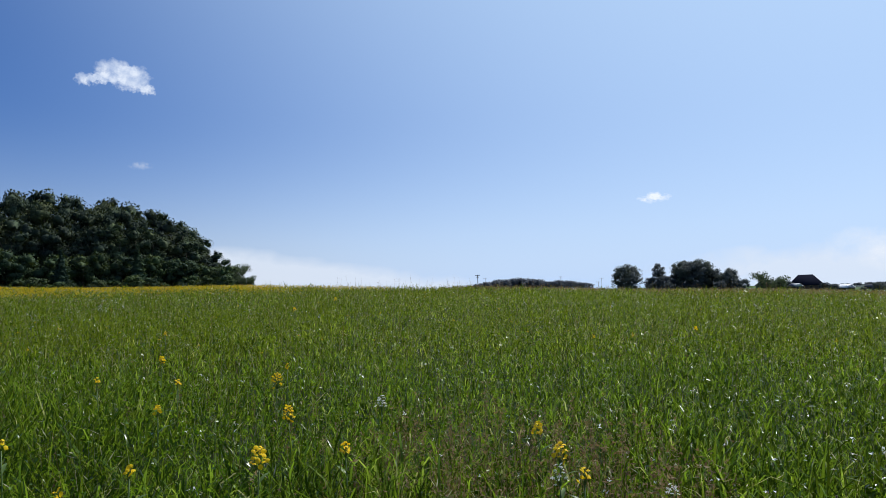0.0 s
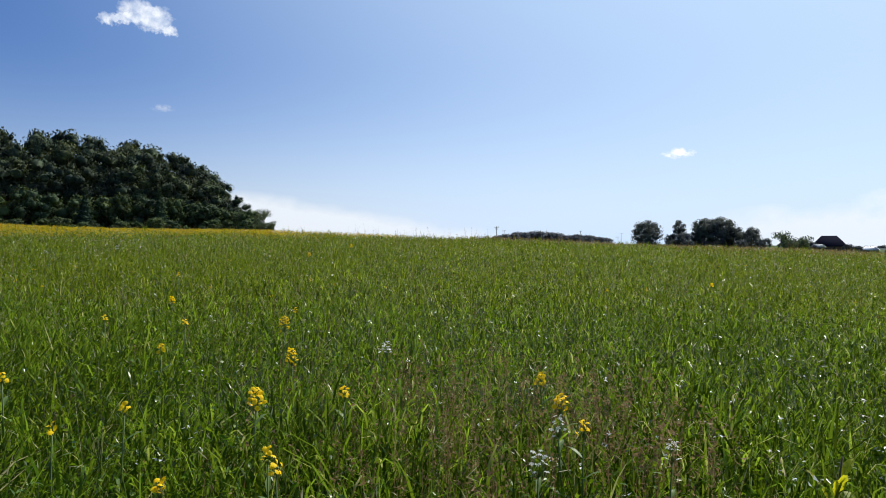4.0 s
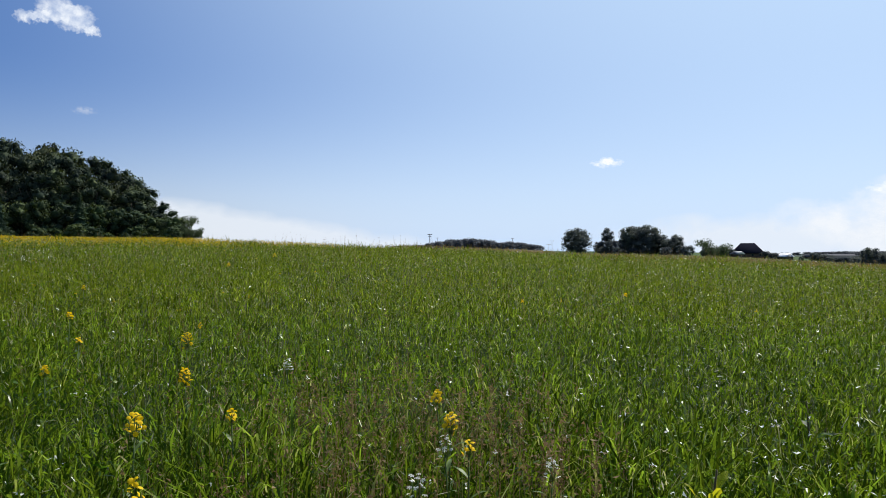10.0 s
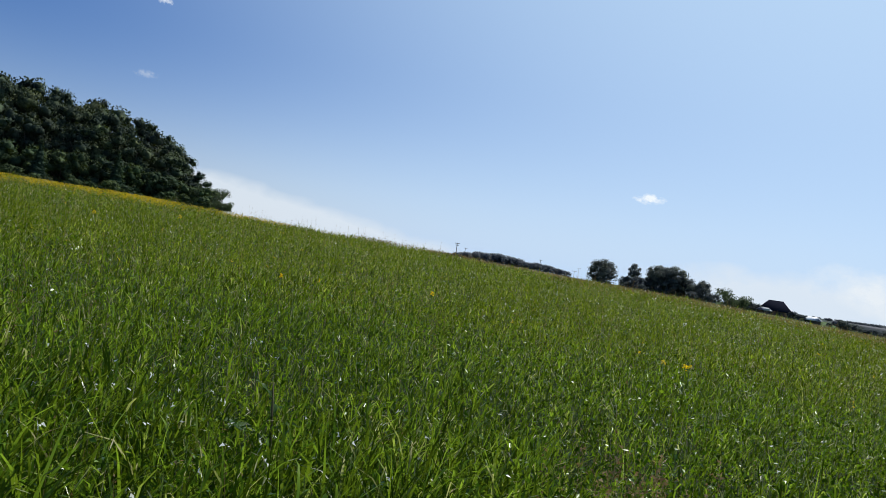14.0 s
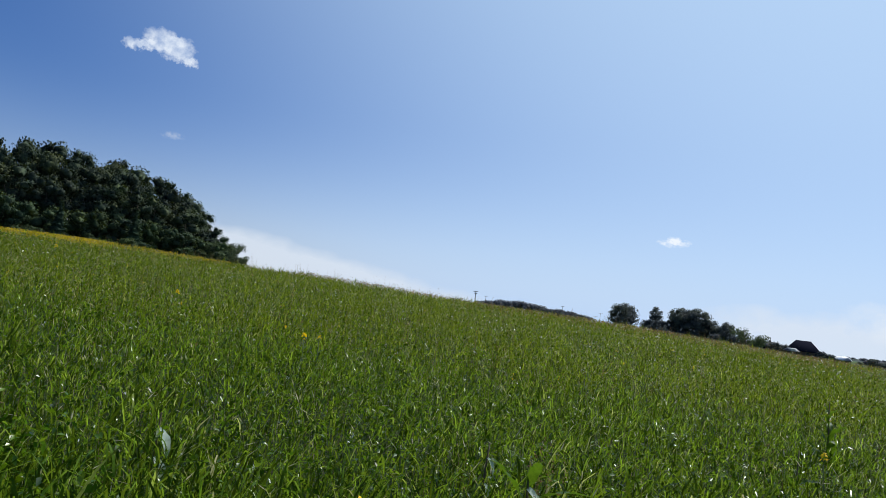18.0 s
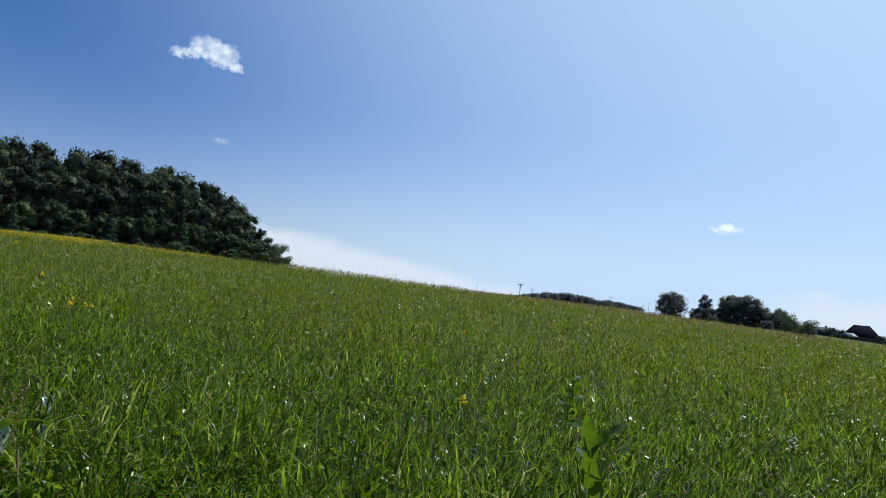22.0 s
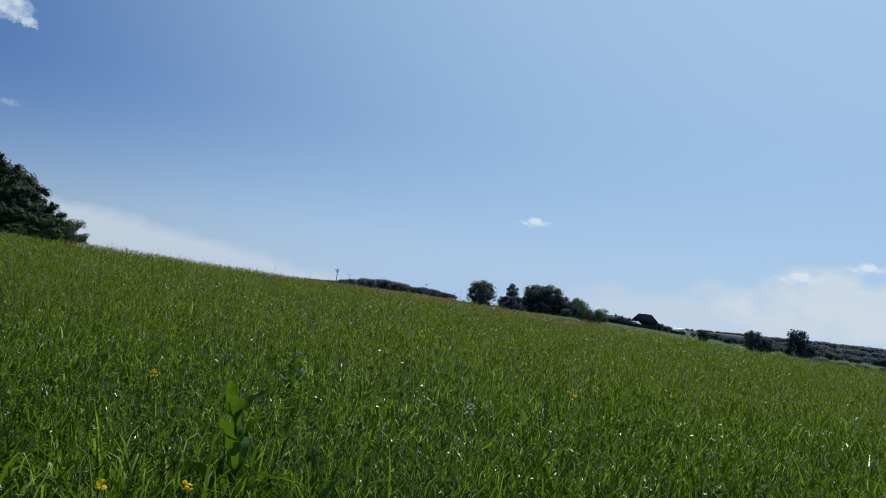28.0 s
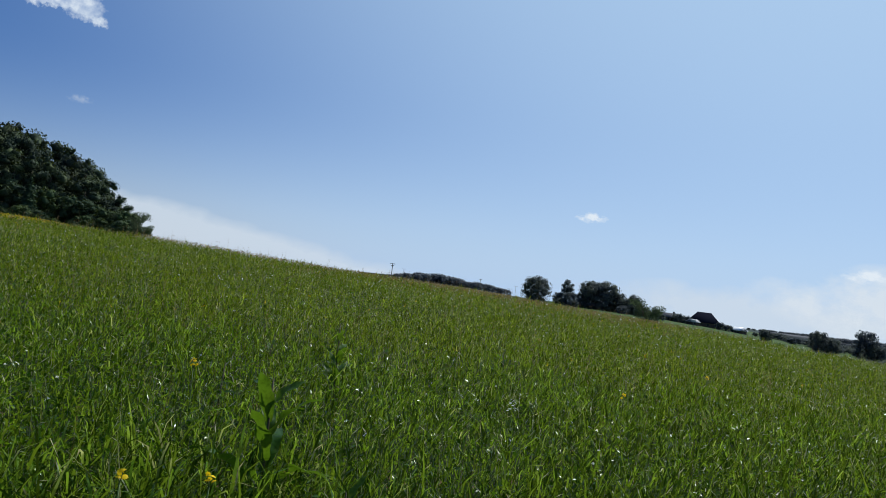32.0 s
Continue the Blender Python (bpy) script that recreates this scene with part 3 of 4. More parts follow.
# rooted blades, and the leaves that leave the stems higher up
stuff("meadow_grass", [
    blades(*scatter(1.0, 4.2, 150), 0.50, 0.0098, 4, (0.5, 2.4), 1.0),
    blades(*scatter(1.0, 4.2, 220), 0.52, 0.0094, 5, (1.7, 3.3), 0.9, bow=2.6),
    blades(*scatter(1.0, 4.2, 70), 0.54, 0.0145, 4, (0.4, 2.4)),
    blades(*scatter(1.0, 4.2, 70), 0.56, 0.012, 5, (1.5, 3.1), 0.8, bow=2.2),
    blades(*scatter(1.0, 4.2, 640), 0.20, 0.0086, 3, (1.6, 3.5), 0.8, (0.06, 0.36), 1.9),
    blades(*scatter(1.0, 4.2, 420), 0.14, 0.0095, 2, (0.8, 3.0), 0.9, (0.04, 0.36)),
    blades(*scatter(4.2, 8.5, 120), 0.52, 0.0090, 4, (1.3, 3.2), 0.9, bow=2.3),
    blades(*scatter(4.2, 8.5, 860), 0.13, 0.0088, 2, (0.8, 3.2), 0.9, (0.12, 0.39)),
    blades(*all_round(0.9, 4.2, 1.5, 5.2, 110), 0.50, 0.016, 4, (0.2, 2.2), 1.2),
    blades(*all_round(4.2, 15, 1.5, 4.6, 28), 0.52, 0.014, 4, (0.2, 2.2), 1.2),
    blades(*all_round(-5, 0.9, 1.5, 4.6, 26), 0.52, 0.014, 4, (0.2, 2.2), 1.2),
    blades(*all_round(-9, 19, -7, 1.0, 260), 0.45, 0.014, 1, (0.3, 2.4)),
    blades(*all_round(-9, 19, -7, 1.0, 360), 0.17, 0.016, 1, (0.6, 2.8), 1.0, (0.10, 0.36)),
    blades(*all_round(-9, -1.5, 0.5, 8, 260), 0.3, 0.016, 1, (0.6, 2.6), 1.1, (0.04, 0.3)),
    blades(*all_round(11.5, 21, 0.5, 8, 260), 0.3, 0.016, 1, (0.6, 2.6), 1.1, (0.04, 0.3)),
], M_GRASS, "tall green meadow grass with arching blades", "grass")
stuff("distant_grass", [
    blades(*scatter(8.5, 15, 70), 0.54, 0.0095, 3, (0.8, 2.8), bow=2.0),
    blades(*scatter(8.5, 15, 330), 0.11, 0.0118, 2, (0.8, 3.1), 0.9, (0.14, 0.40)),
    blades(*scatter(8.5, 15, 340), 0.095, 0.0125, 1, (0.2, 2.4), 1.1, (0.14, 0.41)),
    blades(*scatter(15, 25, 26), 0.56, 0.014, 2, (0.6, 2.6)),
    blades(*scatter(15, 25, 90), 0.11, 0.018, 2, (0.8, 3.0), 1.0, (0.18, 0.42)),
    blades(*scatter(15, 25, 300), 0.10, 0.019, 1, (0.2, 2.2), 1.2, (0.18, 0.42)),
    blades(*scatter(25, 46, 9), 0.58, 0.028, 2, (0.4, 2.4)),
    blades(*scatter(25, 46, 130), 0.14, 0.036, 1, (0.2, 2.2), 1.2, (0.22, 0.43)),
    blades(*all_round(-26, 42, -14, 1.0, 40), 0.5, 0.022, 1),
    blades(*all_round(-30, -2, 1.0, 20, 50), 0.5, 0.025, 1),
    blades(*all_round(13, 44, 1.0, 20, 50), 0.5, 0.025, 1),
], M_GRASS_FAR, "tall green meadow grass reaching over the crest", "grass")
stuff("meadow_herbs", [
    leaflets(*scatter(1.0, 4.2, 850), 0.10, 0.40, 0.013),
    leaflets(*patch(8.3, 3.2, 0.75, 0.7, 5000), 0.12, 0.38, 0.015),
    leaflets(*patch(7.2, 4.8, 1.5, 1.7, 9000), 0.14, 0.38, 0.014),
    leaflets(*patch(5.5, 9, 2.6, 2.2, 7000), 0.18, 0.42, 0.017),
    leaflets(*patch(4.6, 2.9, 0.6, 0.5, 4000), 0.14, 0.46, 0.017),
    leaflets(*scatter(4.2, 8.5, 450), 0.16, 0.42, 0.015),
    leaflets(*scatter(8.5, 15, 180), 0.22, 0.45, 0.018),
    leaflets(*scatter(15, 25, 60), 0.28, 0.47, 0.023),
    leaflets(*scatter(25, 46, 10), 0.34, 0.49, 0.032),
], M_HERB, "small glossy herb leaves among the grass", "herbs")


# ---- trees ----
def leaf_cloud(lobes, count, size, seed, core=0.8, knobs=2, rise=0.0):
    """A crown: lumps of foliage with smaller lumps on them, each of many small tilted leaf clumps round a dark heart."""
    g = np.random.default_rng(seed)
    lobes = [tuple(p) for p in lobes]
    for lx, ly, lz, lr in list(lobes):
        for _ in range(knobs):
            d = g.normal(size=3)
            d[2] = abs(d[2]) * 0.8 + 0.1 * d[2]
            d /= np.linalg.norm(d)
            r = lr * g.uniform(0.42, 0.62)
            lobes.append((lx + d[0] * lr * 0.62, ly + d[1] * lr * 0.62, lz + d[2] * lr * 0.55, r))
    lobes = np.array(lobes, float)
    weight = lobes[:, 3] ** 2
    pick = g.choice(len(lobes), count, p=weight / weight.sum())
    d = g.normal(size=(count, 3))
    d /= np.linalg.norm(d, axis=1)[:, None]
    rad = lobes[pick, 3] * (0.70 + 0.32 * g.random(count) ** 0.8)
    c = lobes[pick, :3] + d * rad[:, None] * np.array([1, 1, 0.85])
    u = g.normal(size=(count, 3))
    u /= np.linalg.norm(u, axis=1)[:, None]
    v = np.cross(u, d + 0.6 * g.normal(size=(count, 3)))
    v /= np.linalg.norm(v, axis=1)[:, None]
    s = (size * (0.5 + 0.9 * g.random(count)))[:, None]
    v = v * np.sign((np.cross(u, v) * d).sum(1))[:, None]
    quad = np.stack([c - u * s, c - v * s * 0.6 + d * s * 0.2, c + u * s, c + v * s * 0.6 - d * s * 0.25], 1)
    V = [quad.reshape(-1, 3)]
    lean = d + 0.3 * g.normal(size=(count, 3)) + np.array([0, 0, rise])
    N = [np.repeat(lean / np.linalg.norm(lean, axis=1)[:, None], 4, 0)]
    base = (np.arange(count) * 4)[:, None, None]
    T = [(base + np.array([(0, 1, 2), (0, 2, 3)])[None]).reshape(-1, 3)]
    o = count * 4
    if core > 0:
        bm = bmesh.new()
        bmesh.ops.create_icosphere(bm, subdivisions=1, radius=1.0)
        bm.verts.index_update()
        ball, faces = np.array([p.co[:] for p in bm.verts]), np.array([[p.index for p in f.verts] for f in bm.faces])
        bm.free()
        for lx, ly, lz, lr in lobes:
            bump = 0.9 + 0.3 * np.array([noise.noise(Vector(p) * 1.9 + Vector((lx, ly, seed))) for p in ball])
            bump = bump + g.normal(0, 0.12, len(ball))
            V.append(ball * bump[:, None] * lr * core * np.array([1, 1, 0.85]) + np.array([lx, ly, lz]))
            lean = ball + 0.35 * g.normal(size=ball.shape) + np.array([0, 0, rise])
            N.append(lean / np.linalg.norm(lean, axis=1)[:, None])
            T.append(faces + o)
            o += len(ball)
    return np.concatenate(V), np.concatenate(T), np.concatenate(N)


def trunk_mesh(tall, thick, reach, seed):
    g = random.Random(seed)
    pieces = [tube([(0, 0, -0.3), (0.05 * tall * 0.1, 0, tall * 0.25), (g.uniform(-.2, .2), g.uniform(-.2, .2), tall * 0.6)], [thick, thick * 0.75, thick * 0.4], 7)]
    for k in range(6):
        w = 2 * math.pi * k / 6 + g.uniform(-.4, .4)
        z0 = tall * g.uniform(0.22, 0.5)
        pieces.append(tube([(0, 0, z0), (math.cos(w) * reach * 0.45, math.sin(w) * reach * 0.45, z0 + tall * 0.12), (math.cos(w) * reach * 0.8, math.sin(w) * reach * 0.8, z0 + tall * 0.27)],
                           [thick * 0.45, thick * 0.28, thick * 0.1], 5))
    return tri_mesh("trunk", *joined(pieces), M_BARK, smooth=True)


def broad_lobes(tall, wide, seed, n=13, low=0.28):
    g = random.Random(seed)
    out = [(0, 0, tall * 0.56, wide * 0.34), (g.uniform(-.06, .06) * wide, g.uniform(-.06, .06) * wide, tall - wide * 0.22, wide * 0.235)]
    for k in range(n):
        w = 2.4 * k + g.uniform(-.4, .4)
        u = (k + 0.5) / n
        z = tall * (low + (0.86 - low) * u)
        rad = wide * 0.5 * math.sqrt(max(0.12, 1 - ((z / tall - 0.46) / 0.58) ** 2))
        lr = wide * g.uniform(0.17, 0.25)
        out.append((math.cos(w) * max(0, rad - lr * 0.8), math.sin(w) * max(0, rad - lr * 0.8), min(z, tall - lr), lr))
    return out


def make_tree(name, tall, wide, seed, label, group="", count=900, leaf=0.6, low=0.28, mat=None, core=0.8, knobs=2, lumps=13, rise=0.0):
    """A broad-leaved tree at the world's middle, to be copied."""
    t = thing(name, (0, 0, 0), label, "tree" if name == "tree" else "bush", group)
    part("trunk", trunk_mesh(tall, tall * 0.022 + 0.05, wide * 0.4, seed), t)
    V, T, N = leaf_cloud(broad_lobes(tall, wide, seed, lumps, low), count, leaf, seed, core, knobs, rise)
    part("crown", tri_mesh("crown", V, T, mat or M_HAZED_LEAF, smooth=True, normals=N), t)
    return t


def make_spruce(tall, wide, seed, label, group=""):
    g = np.random.default_rng(seed)
    t = thing("spruce", (0, 0, 0), label, "tree", group)
    part("trunk", tri_mesh("trunk", *tube([(0, 0, -0.3), (0, 0, tall * 0.5), (0, 0, tall * 0.97)], [tall * 0.016, tall * 0.01, 0.03], 6), M_BARK, smooth=True), t)
    n = 1300
    u = g.random(n) ** 0.75
    z = tall * (0.05 + 0.94 * (1 - u))
    w = g.random(n) * 2 * math.pi
    rad = wide * 0.5 * u * (0.55 + 0.5 * g.random(n)) * (0.85 + 0.2 * np.sin(z * 3.2))
    c = np.stack([np.cos(w) * rad, np.sin(w) * rad, z - rad * 0.25], -1)
    out = np.stack([np.cos(w), np.sin(w), np.full(n, -0.45)], -1)
    side = np.stack([-np.sin(w), np.cos(w), 0.3 * g.normal(size=n)], -1)
    s = (0.35 + 0.5 * g.random(n) * (0.4 + u))[:, None] * tall / 18
    V = np.stack([c - out * s * 0.8, c - side * s * 0.55, c + out * s * 1.1, c + side * s * 0.55], 1).reshape(-1, 3)
    T = ((np.arange(n) * 4)[:, None, None] + np.array([(0, 1, 2), (0, 2, 3)])[None]).reshape(-1, 3)
    cone, ct = tube([(0, 0, tall * 0.06), (0, 0, tall * 0.4), (0, 0, tall * 0.9)], [wide * 0.36, wide * 0.22, 0.1], 9)
    part("crown", tri_mesh("crown", np.concatenate([V, np.array(cone)]), np.concatenate([T, np.array(ct) + len(V)]), M_SPRUCE), t)
    return t


def put(ob, place, size=1.0, turn=0.0, first=False, wide=1.0):
    """Stands a tree, or a copy of it, at a place."""
    m = Matrix.Translation(Vector(place) - Vector((0, 0, 0.05))) @ Matrix.Rotation(turn, 4, "Z")
    ob = ob if first else copy_thing(ob, m)
    ob.matrix_basis = m @ Matrix.Diagonal((size * wide, size * wide, size, 1))
    return ob


class Kind:
    """A kind of tree: the first one placed is the built one, the others are copies."""

    def __init__(self, ob):
        self.ob, self.used = ob, False

    def at(self, az, dist, size=1.0, wide=1.0, sink=0.0):
        p = by_angle(az, dist) - Vector((0, 0, sink))
        made = put(self.ob, p, size, random.uniform(0, 6.28), not self.used, wide)
        self.used = True
        return made


def make_open_tree(tall, wide, seed, label, group):
    """A small tree of fine branches with loose leaves, the sky showing through."""
    g = random.Random(seed)
    t = thing("tree", (0, 0, 0), label, "tree", group)
    pieces = [tube([(0, 0, -0.3), (0.1, 0, tall * 0.2), (0.2, 0.1, tall * 0.5)], [0.24, 0.19, 0.1], 6)]
    tips = []
    for k in range(15):
        w = 2.4 * k + g.uniform(-.4, .4)
        z0, reach = tall * g.uniform(0.12, 0.45), wide * g.uniform(0.3, 0.52)
        rise = tall * g.uniform(0.12, 0.55)
        mid = (math.cos(w) * reach * 0.5, math.sin(w) * reach * 0.5, z0 + rise * 0.65)
        end = (math.cos(w) * reach, math.sin(w) * reach, min(tall * 0.96, z0 + rise))
        pieces.append(tube([(0.1, 0, z0), mid, end], [0.1, 0.07, 0.03], 4))
        for _ in range(4):
            u = g.uniform(0.1, 1.0)
            a = tuple(m + (e - m) * u for m, e in zip(mid, end))
            b = (a[0] + g.uniform(-.14, .14) * wide, a[1] + g.uniform(-.14, .14) * wide, a[2] + g.uniform(-.05, .14) * tall)
            pieces.append(tube([a, b], [0.045, 0.02], 3))
            tips += [(*a, wide * 0.08), (*b, wide * g.uniform(0.07, 0.12))]
    part("trunk", tri_mesh("trunk", *joined(pieces), M_BARK, smooth=True), t)
    V, T, _ = leaf_cloud(tips, 5200, 0.17, seed, 0.0, 0)
    part("crown", tri_mesh("crown", V, T, M_LOOSE), t)
    return t


random.seed(3)
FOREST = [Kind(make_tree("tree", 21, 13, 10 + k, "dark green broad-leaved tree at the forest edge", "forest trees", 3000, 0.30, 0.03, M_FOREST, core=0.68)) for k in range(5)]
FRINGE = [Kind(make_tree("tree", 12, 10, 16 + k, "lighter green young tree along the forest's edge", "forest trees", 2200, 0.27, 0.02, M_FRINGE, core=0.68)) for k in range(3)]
SPRUCES = [Kind(make_spruce(19, 7.5, 30 + k, "dark spruce at the forest edge", "forest spruces")) for k in range(2)]
TIP_TREE = Kind(make_open_tree(9.5, 10, 41, "small loose-crowned tree at the forest's end", "forest trees"))

# height of the wood's outline in metres, by angle to the right
EDGE_AZ = [-46, -36, -32, -28, -24, -21.6, -19.0, -17.2, -15.8, -14.5]
EDGE_TOP = [38, 38, 38, 37.5, 36.5, 34.5, 29, 25, 19, 11]


def build_forest():
    az = -45.0
    k = 0
    while az < -14.6:
        top = float(np.interp(az, EDGE_AZ, EDGE_TOP))
        for row, (dist, share) in enumerate(((264, 0.48), (276, 0.74), (292, 0.90), (310, 1.0))):
            a = az + random.uniform(-0.5, 0.5) - (0.3 + 0.2 * row if az > -18 else 0)
            p = by_angle(a, dist + random.uniform(-3, 3))
            want = (top * share + random.uniform(-1.4, 1.4)) * (dist / 270) - p.z
            if want < 4:
                continue
            if row < 2 and az < -21 and random.random() < (0.6 if row == 0 else 0.25):
                SPRUCES[k % 2].at(a, dist - 6, want * 1.04 / 19, random.uniform(1.3, 1.8))
            elif row == 0:
                FRINGE[k % 3].at(a, dist, want / 12, random.uniform(0.85, 1.15) * min(1.5, (12 / want) ** 0.5))
            else:
                FOREST[k % 5].at(a, dist, want / 21, random.uniform(0.9, 1.2) * min(1.6, (21 / want) ** 0.6))
            k += 1
        az += 1.1 if az < -18 else 0.85
    # low growth along the meadow's edge
    for i in range(30):
        az = -45 + 1.0 * i
        FRINGE[i % 3].at(az + random.uniform(-.3, .3), 252 + 4 * math.sin(i * 2.1), random.uniform(0.36, 0.62), random.uniform(1.1, 1.5), 1.2)
    TIP_TREE.at(-14.5, 256, 0.9, 1.0, 1.5)
    TIP_TREE.at(-15.1, 260, 1.25, 0.9, 1.0)
    FRINGE[1].at(-15.5, 259, 0.85, 1.1, 0.6)
    FRINGE[2].at(-14.9, 258, 0.5, 1.2, 0.6)


build_forest()
FOREST[2].at(-29.4, 300, 1.78, 0.8)

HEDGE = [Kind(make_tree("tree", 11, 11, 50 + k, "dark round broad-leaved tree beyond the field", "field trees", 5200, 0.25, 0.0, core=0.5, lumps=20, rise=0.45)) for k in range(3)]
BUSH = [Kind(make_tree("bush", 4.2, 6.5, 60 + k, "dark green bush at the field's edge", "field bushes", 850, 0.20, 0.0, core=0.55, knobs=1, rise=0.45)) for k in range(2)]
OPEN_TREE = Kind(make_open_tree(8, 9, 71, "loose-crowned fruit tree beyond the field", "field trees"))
WOOD = [Kind(make_tree("tree", 10, 12, 80 + k, "dark tree of a distant copse", "copse trees", 600, 0.58, 0.0, M_HAZED_FARLEAF, core=0.6, knobs=0, lumps=12, rise=0.8)) for k in range(3)]

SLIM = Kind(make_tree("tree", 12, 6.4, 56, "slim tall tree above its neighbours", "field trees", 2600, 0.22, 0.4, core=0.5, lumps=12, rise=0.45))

# the group of trees past the meadow
HEDGE[0].at(15.05, 378, 1.2, 1.2)
HEDGE[1].at(16.75, 382, 0.60, 1.0)
SLIM.at(17.35, 384, 1.13)
HEDGE[1].at(17.6, 372, 0.66, 1.05)
HEDGE[0].at(18.6, 376, 0.74, 1.05)
HEDGE[2].at(19.35, 378, 1.32, 1.15)
HEDGE[0].at(20.2, 376, 1.33, 1.12)
HEDGE[1].at(21.1, 378, 0.96, 1.0)
HEDGE[2].at(21.7, 372, 0.7, 1.0)
HEDGE[0].at(22.3, 376, 0.92, 0.9)
BUSH[0].at(23.1, 370, 1.2, 1.0)
BUSH[0].at(18.0, 360, 0.9)
BUSH[1].at(15.0, 376, 0.8, 1.3)
BUSH[0].at(17.0, 374, 0.9, 1.3)
BUSH[0].at(20.1, 372, 0.8, 1.6)
BUSH[1].at(19.2, 372, 0.8, 1.6)
BUSH[1].at(21.6, 362, 1.0)
OPEN_TREE.at(24.2, 171, 0.92, 0.8, 0.4)
BUSH[1].at(24.3, 176, 0.75, 1.0)
for az, d, s in ((25.5, 392, 1.1), (26.1, 396, 1.0), (28.5, 392, 0.95), (29.0, 392, 0.8), (30.8, 400, 0.5), (24.4, 360, 0.8)):
    BUSH[int(az * 10) % 2].at(az, d, s)

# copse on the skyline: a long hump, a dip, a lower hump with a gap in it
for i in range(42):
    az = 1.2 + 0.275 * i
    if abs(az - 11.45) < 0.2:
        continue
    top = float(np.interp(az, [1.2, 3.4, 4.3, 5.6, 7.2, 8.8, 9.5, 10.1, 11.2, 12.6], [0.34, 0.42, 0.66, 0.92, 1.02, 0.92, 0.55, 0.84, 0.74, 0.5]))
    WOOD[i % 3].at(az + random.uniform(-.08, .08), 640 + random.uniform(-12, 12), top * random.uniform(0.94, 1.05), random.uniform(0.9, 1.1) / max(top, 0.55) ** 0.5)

# right-hand valley: hedges, single trees, wooded hills
HEDGE[1].at(31.6, 340, 0.5, 1.0)
HEDGE[2].at(37.75, 335, 1.15, 0.75)
HEDGE[1].at(45.6, 300, 0.75, 1.1)
HEDGE[0].at(46.7, 305, 0.6, 1.1)
HEDGE[0].at(38.4, 338, 0.66, 0.9)
HEDGE[2].at(34.9, 345, 0.86, 0.85)
HEDGE[0].at(35.7, 347, 0.7, 1.0)
for i in range(44):
    az = 32.2 + 0.36 * i
    BUSH[i % 2].at(az, 430 + 26 * math.sin(i * 1.7), random.uniform(0.6, 0.95), 1.6)
for i in range(22):
    az = 36.2 + 0.5 * i
    BUSH[i % 2].at(az, 300 + 16 * math.sin(i * 2.3), random.uniform(0.4, 0.75), 1.6)
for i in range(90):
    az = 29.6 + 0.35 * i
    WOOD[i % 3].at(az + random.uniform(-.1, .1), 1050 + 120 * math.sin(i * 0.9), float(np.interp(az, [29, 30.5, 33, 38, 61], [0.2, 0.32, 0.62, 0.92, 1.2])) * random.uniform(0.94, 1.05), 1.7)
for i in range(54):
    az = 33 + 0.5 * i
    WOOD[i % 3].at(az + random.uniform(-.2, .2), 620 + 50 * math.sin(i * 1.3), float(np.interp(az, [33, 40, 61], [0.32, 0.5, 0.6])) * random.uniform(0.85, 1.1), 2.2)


# ---- houses ----
def prism_roof(w, d, eave, ridge, hip=0.0, over=0.4):
    """A pitched roof slab with an overhang; hip cuts its ends."""
    x, y = w / 2 + over, d / 2 + over
    top = [(-x, -y, eave), (x, -y, eave), (x, y, eave), (-x, y, eave), (-x + hip, 0, ridge), (x - hip, 0, ridge)]
    v = top + [(a, b, c - 0.25) for a, b, c in top]
    f = [(0, 1, 5), (0, 5, 4), (2, 3, 4), (2, 4, 5), (1, 2, 5), (3, 0, 4)]
    f += [tuple(i + 6 for i in reversed(t)) for t in f]
    for a, b in ((0, 1), (1, 2), (2, 3), (3, 0)):
        f += [(a, a + 6, b + 6), (a, b + 6, b)]
    return tri_mesh("roof", v, f, M_ROOF)


def make_house(name, az, dist, w, d, eave, ridge, hip, wall, roof, turn, label, windows=4, chimney=False):
    p = by_angle(az, dist)
    h = thing(name, p, label, "house" if name == "house" else "barn", turn=radians(turn))
    body = part("wall", bm_mesh("wall", box(0, 0, eave / 2 - 0.5, w, d, eave + 1, 0.05), wall), h)
    me = prism_roof(w, d, eave, ridge, hip)
    me.materials[0] = roof
    r = part("roof", me, h)
    if hip < 1:
        for s in (-1, 1):
            v = [(s * (w / 2 - 0.1), -d / 2, eave), (s * (w / 2 - 0.1), d / 2, eave), (s * (w / 2 - 0.1), 0, ridge - 0.3)]
            part("gable", tri_mesh("gable", v + [(x - s * 0.2, y, z) for x, y, z in v], [(0, 1, 2), (5, 4, 3), (0, 3, 1), (1, 3, 4), (1, 4, 2), (2, 4, 5), (2, 5, 0), (0, 5, 3)], wall), h)
    if chimney:
        part("chimney", bm_mesh("chimney", box(w * 0.18, 0.4, ridge + 0.1, 0.7, 0.7, 1.3, 0.04), M_DARKBOARD), r)
    for i in range(windows):
        x = -w / 2 + w * (i + 0.5) / windows
        win = part("window", bm_mesh("window", box(x, -d / 2 - 0.02, eave * 0.55, 1.2, 0.12, 1.4, 0.03), M_WOOD), h)
        part("pane", bm_mesh("pane", box(x, -d / 2 - 0.06, eave * 0.55, 1.0, 0.08, 1.2), M_GLASS), win)
    return h


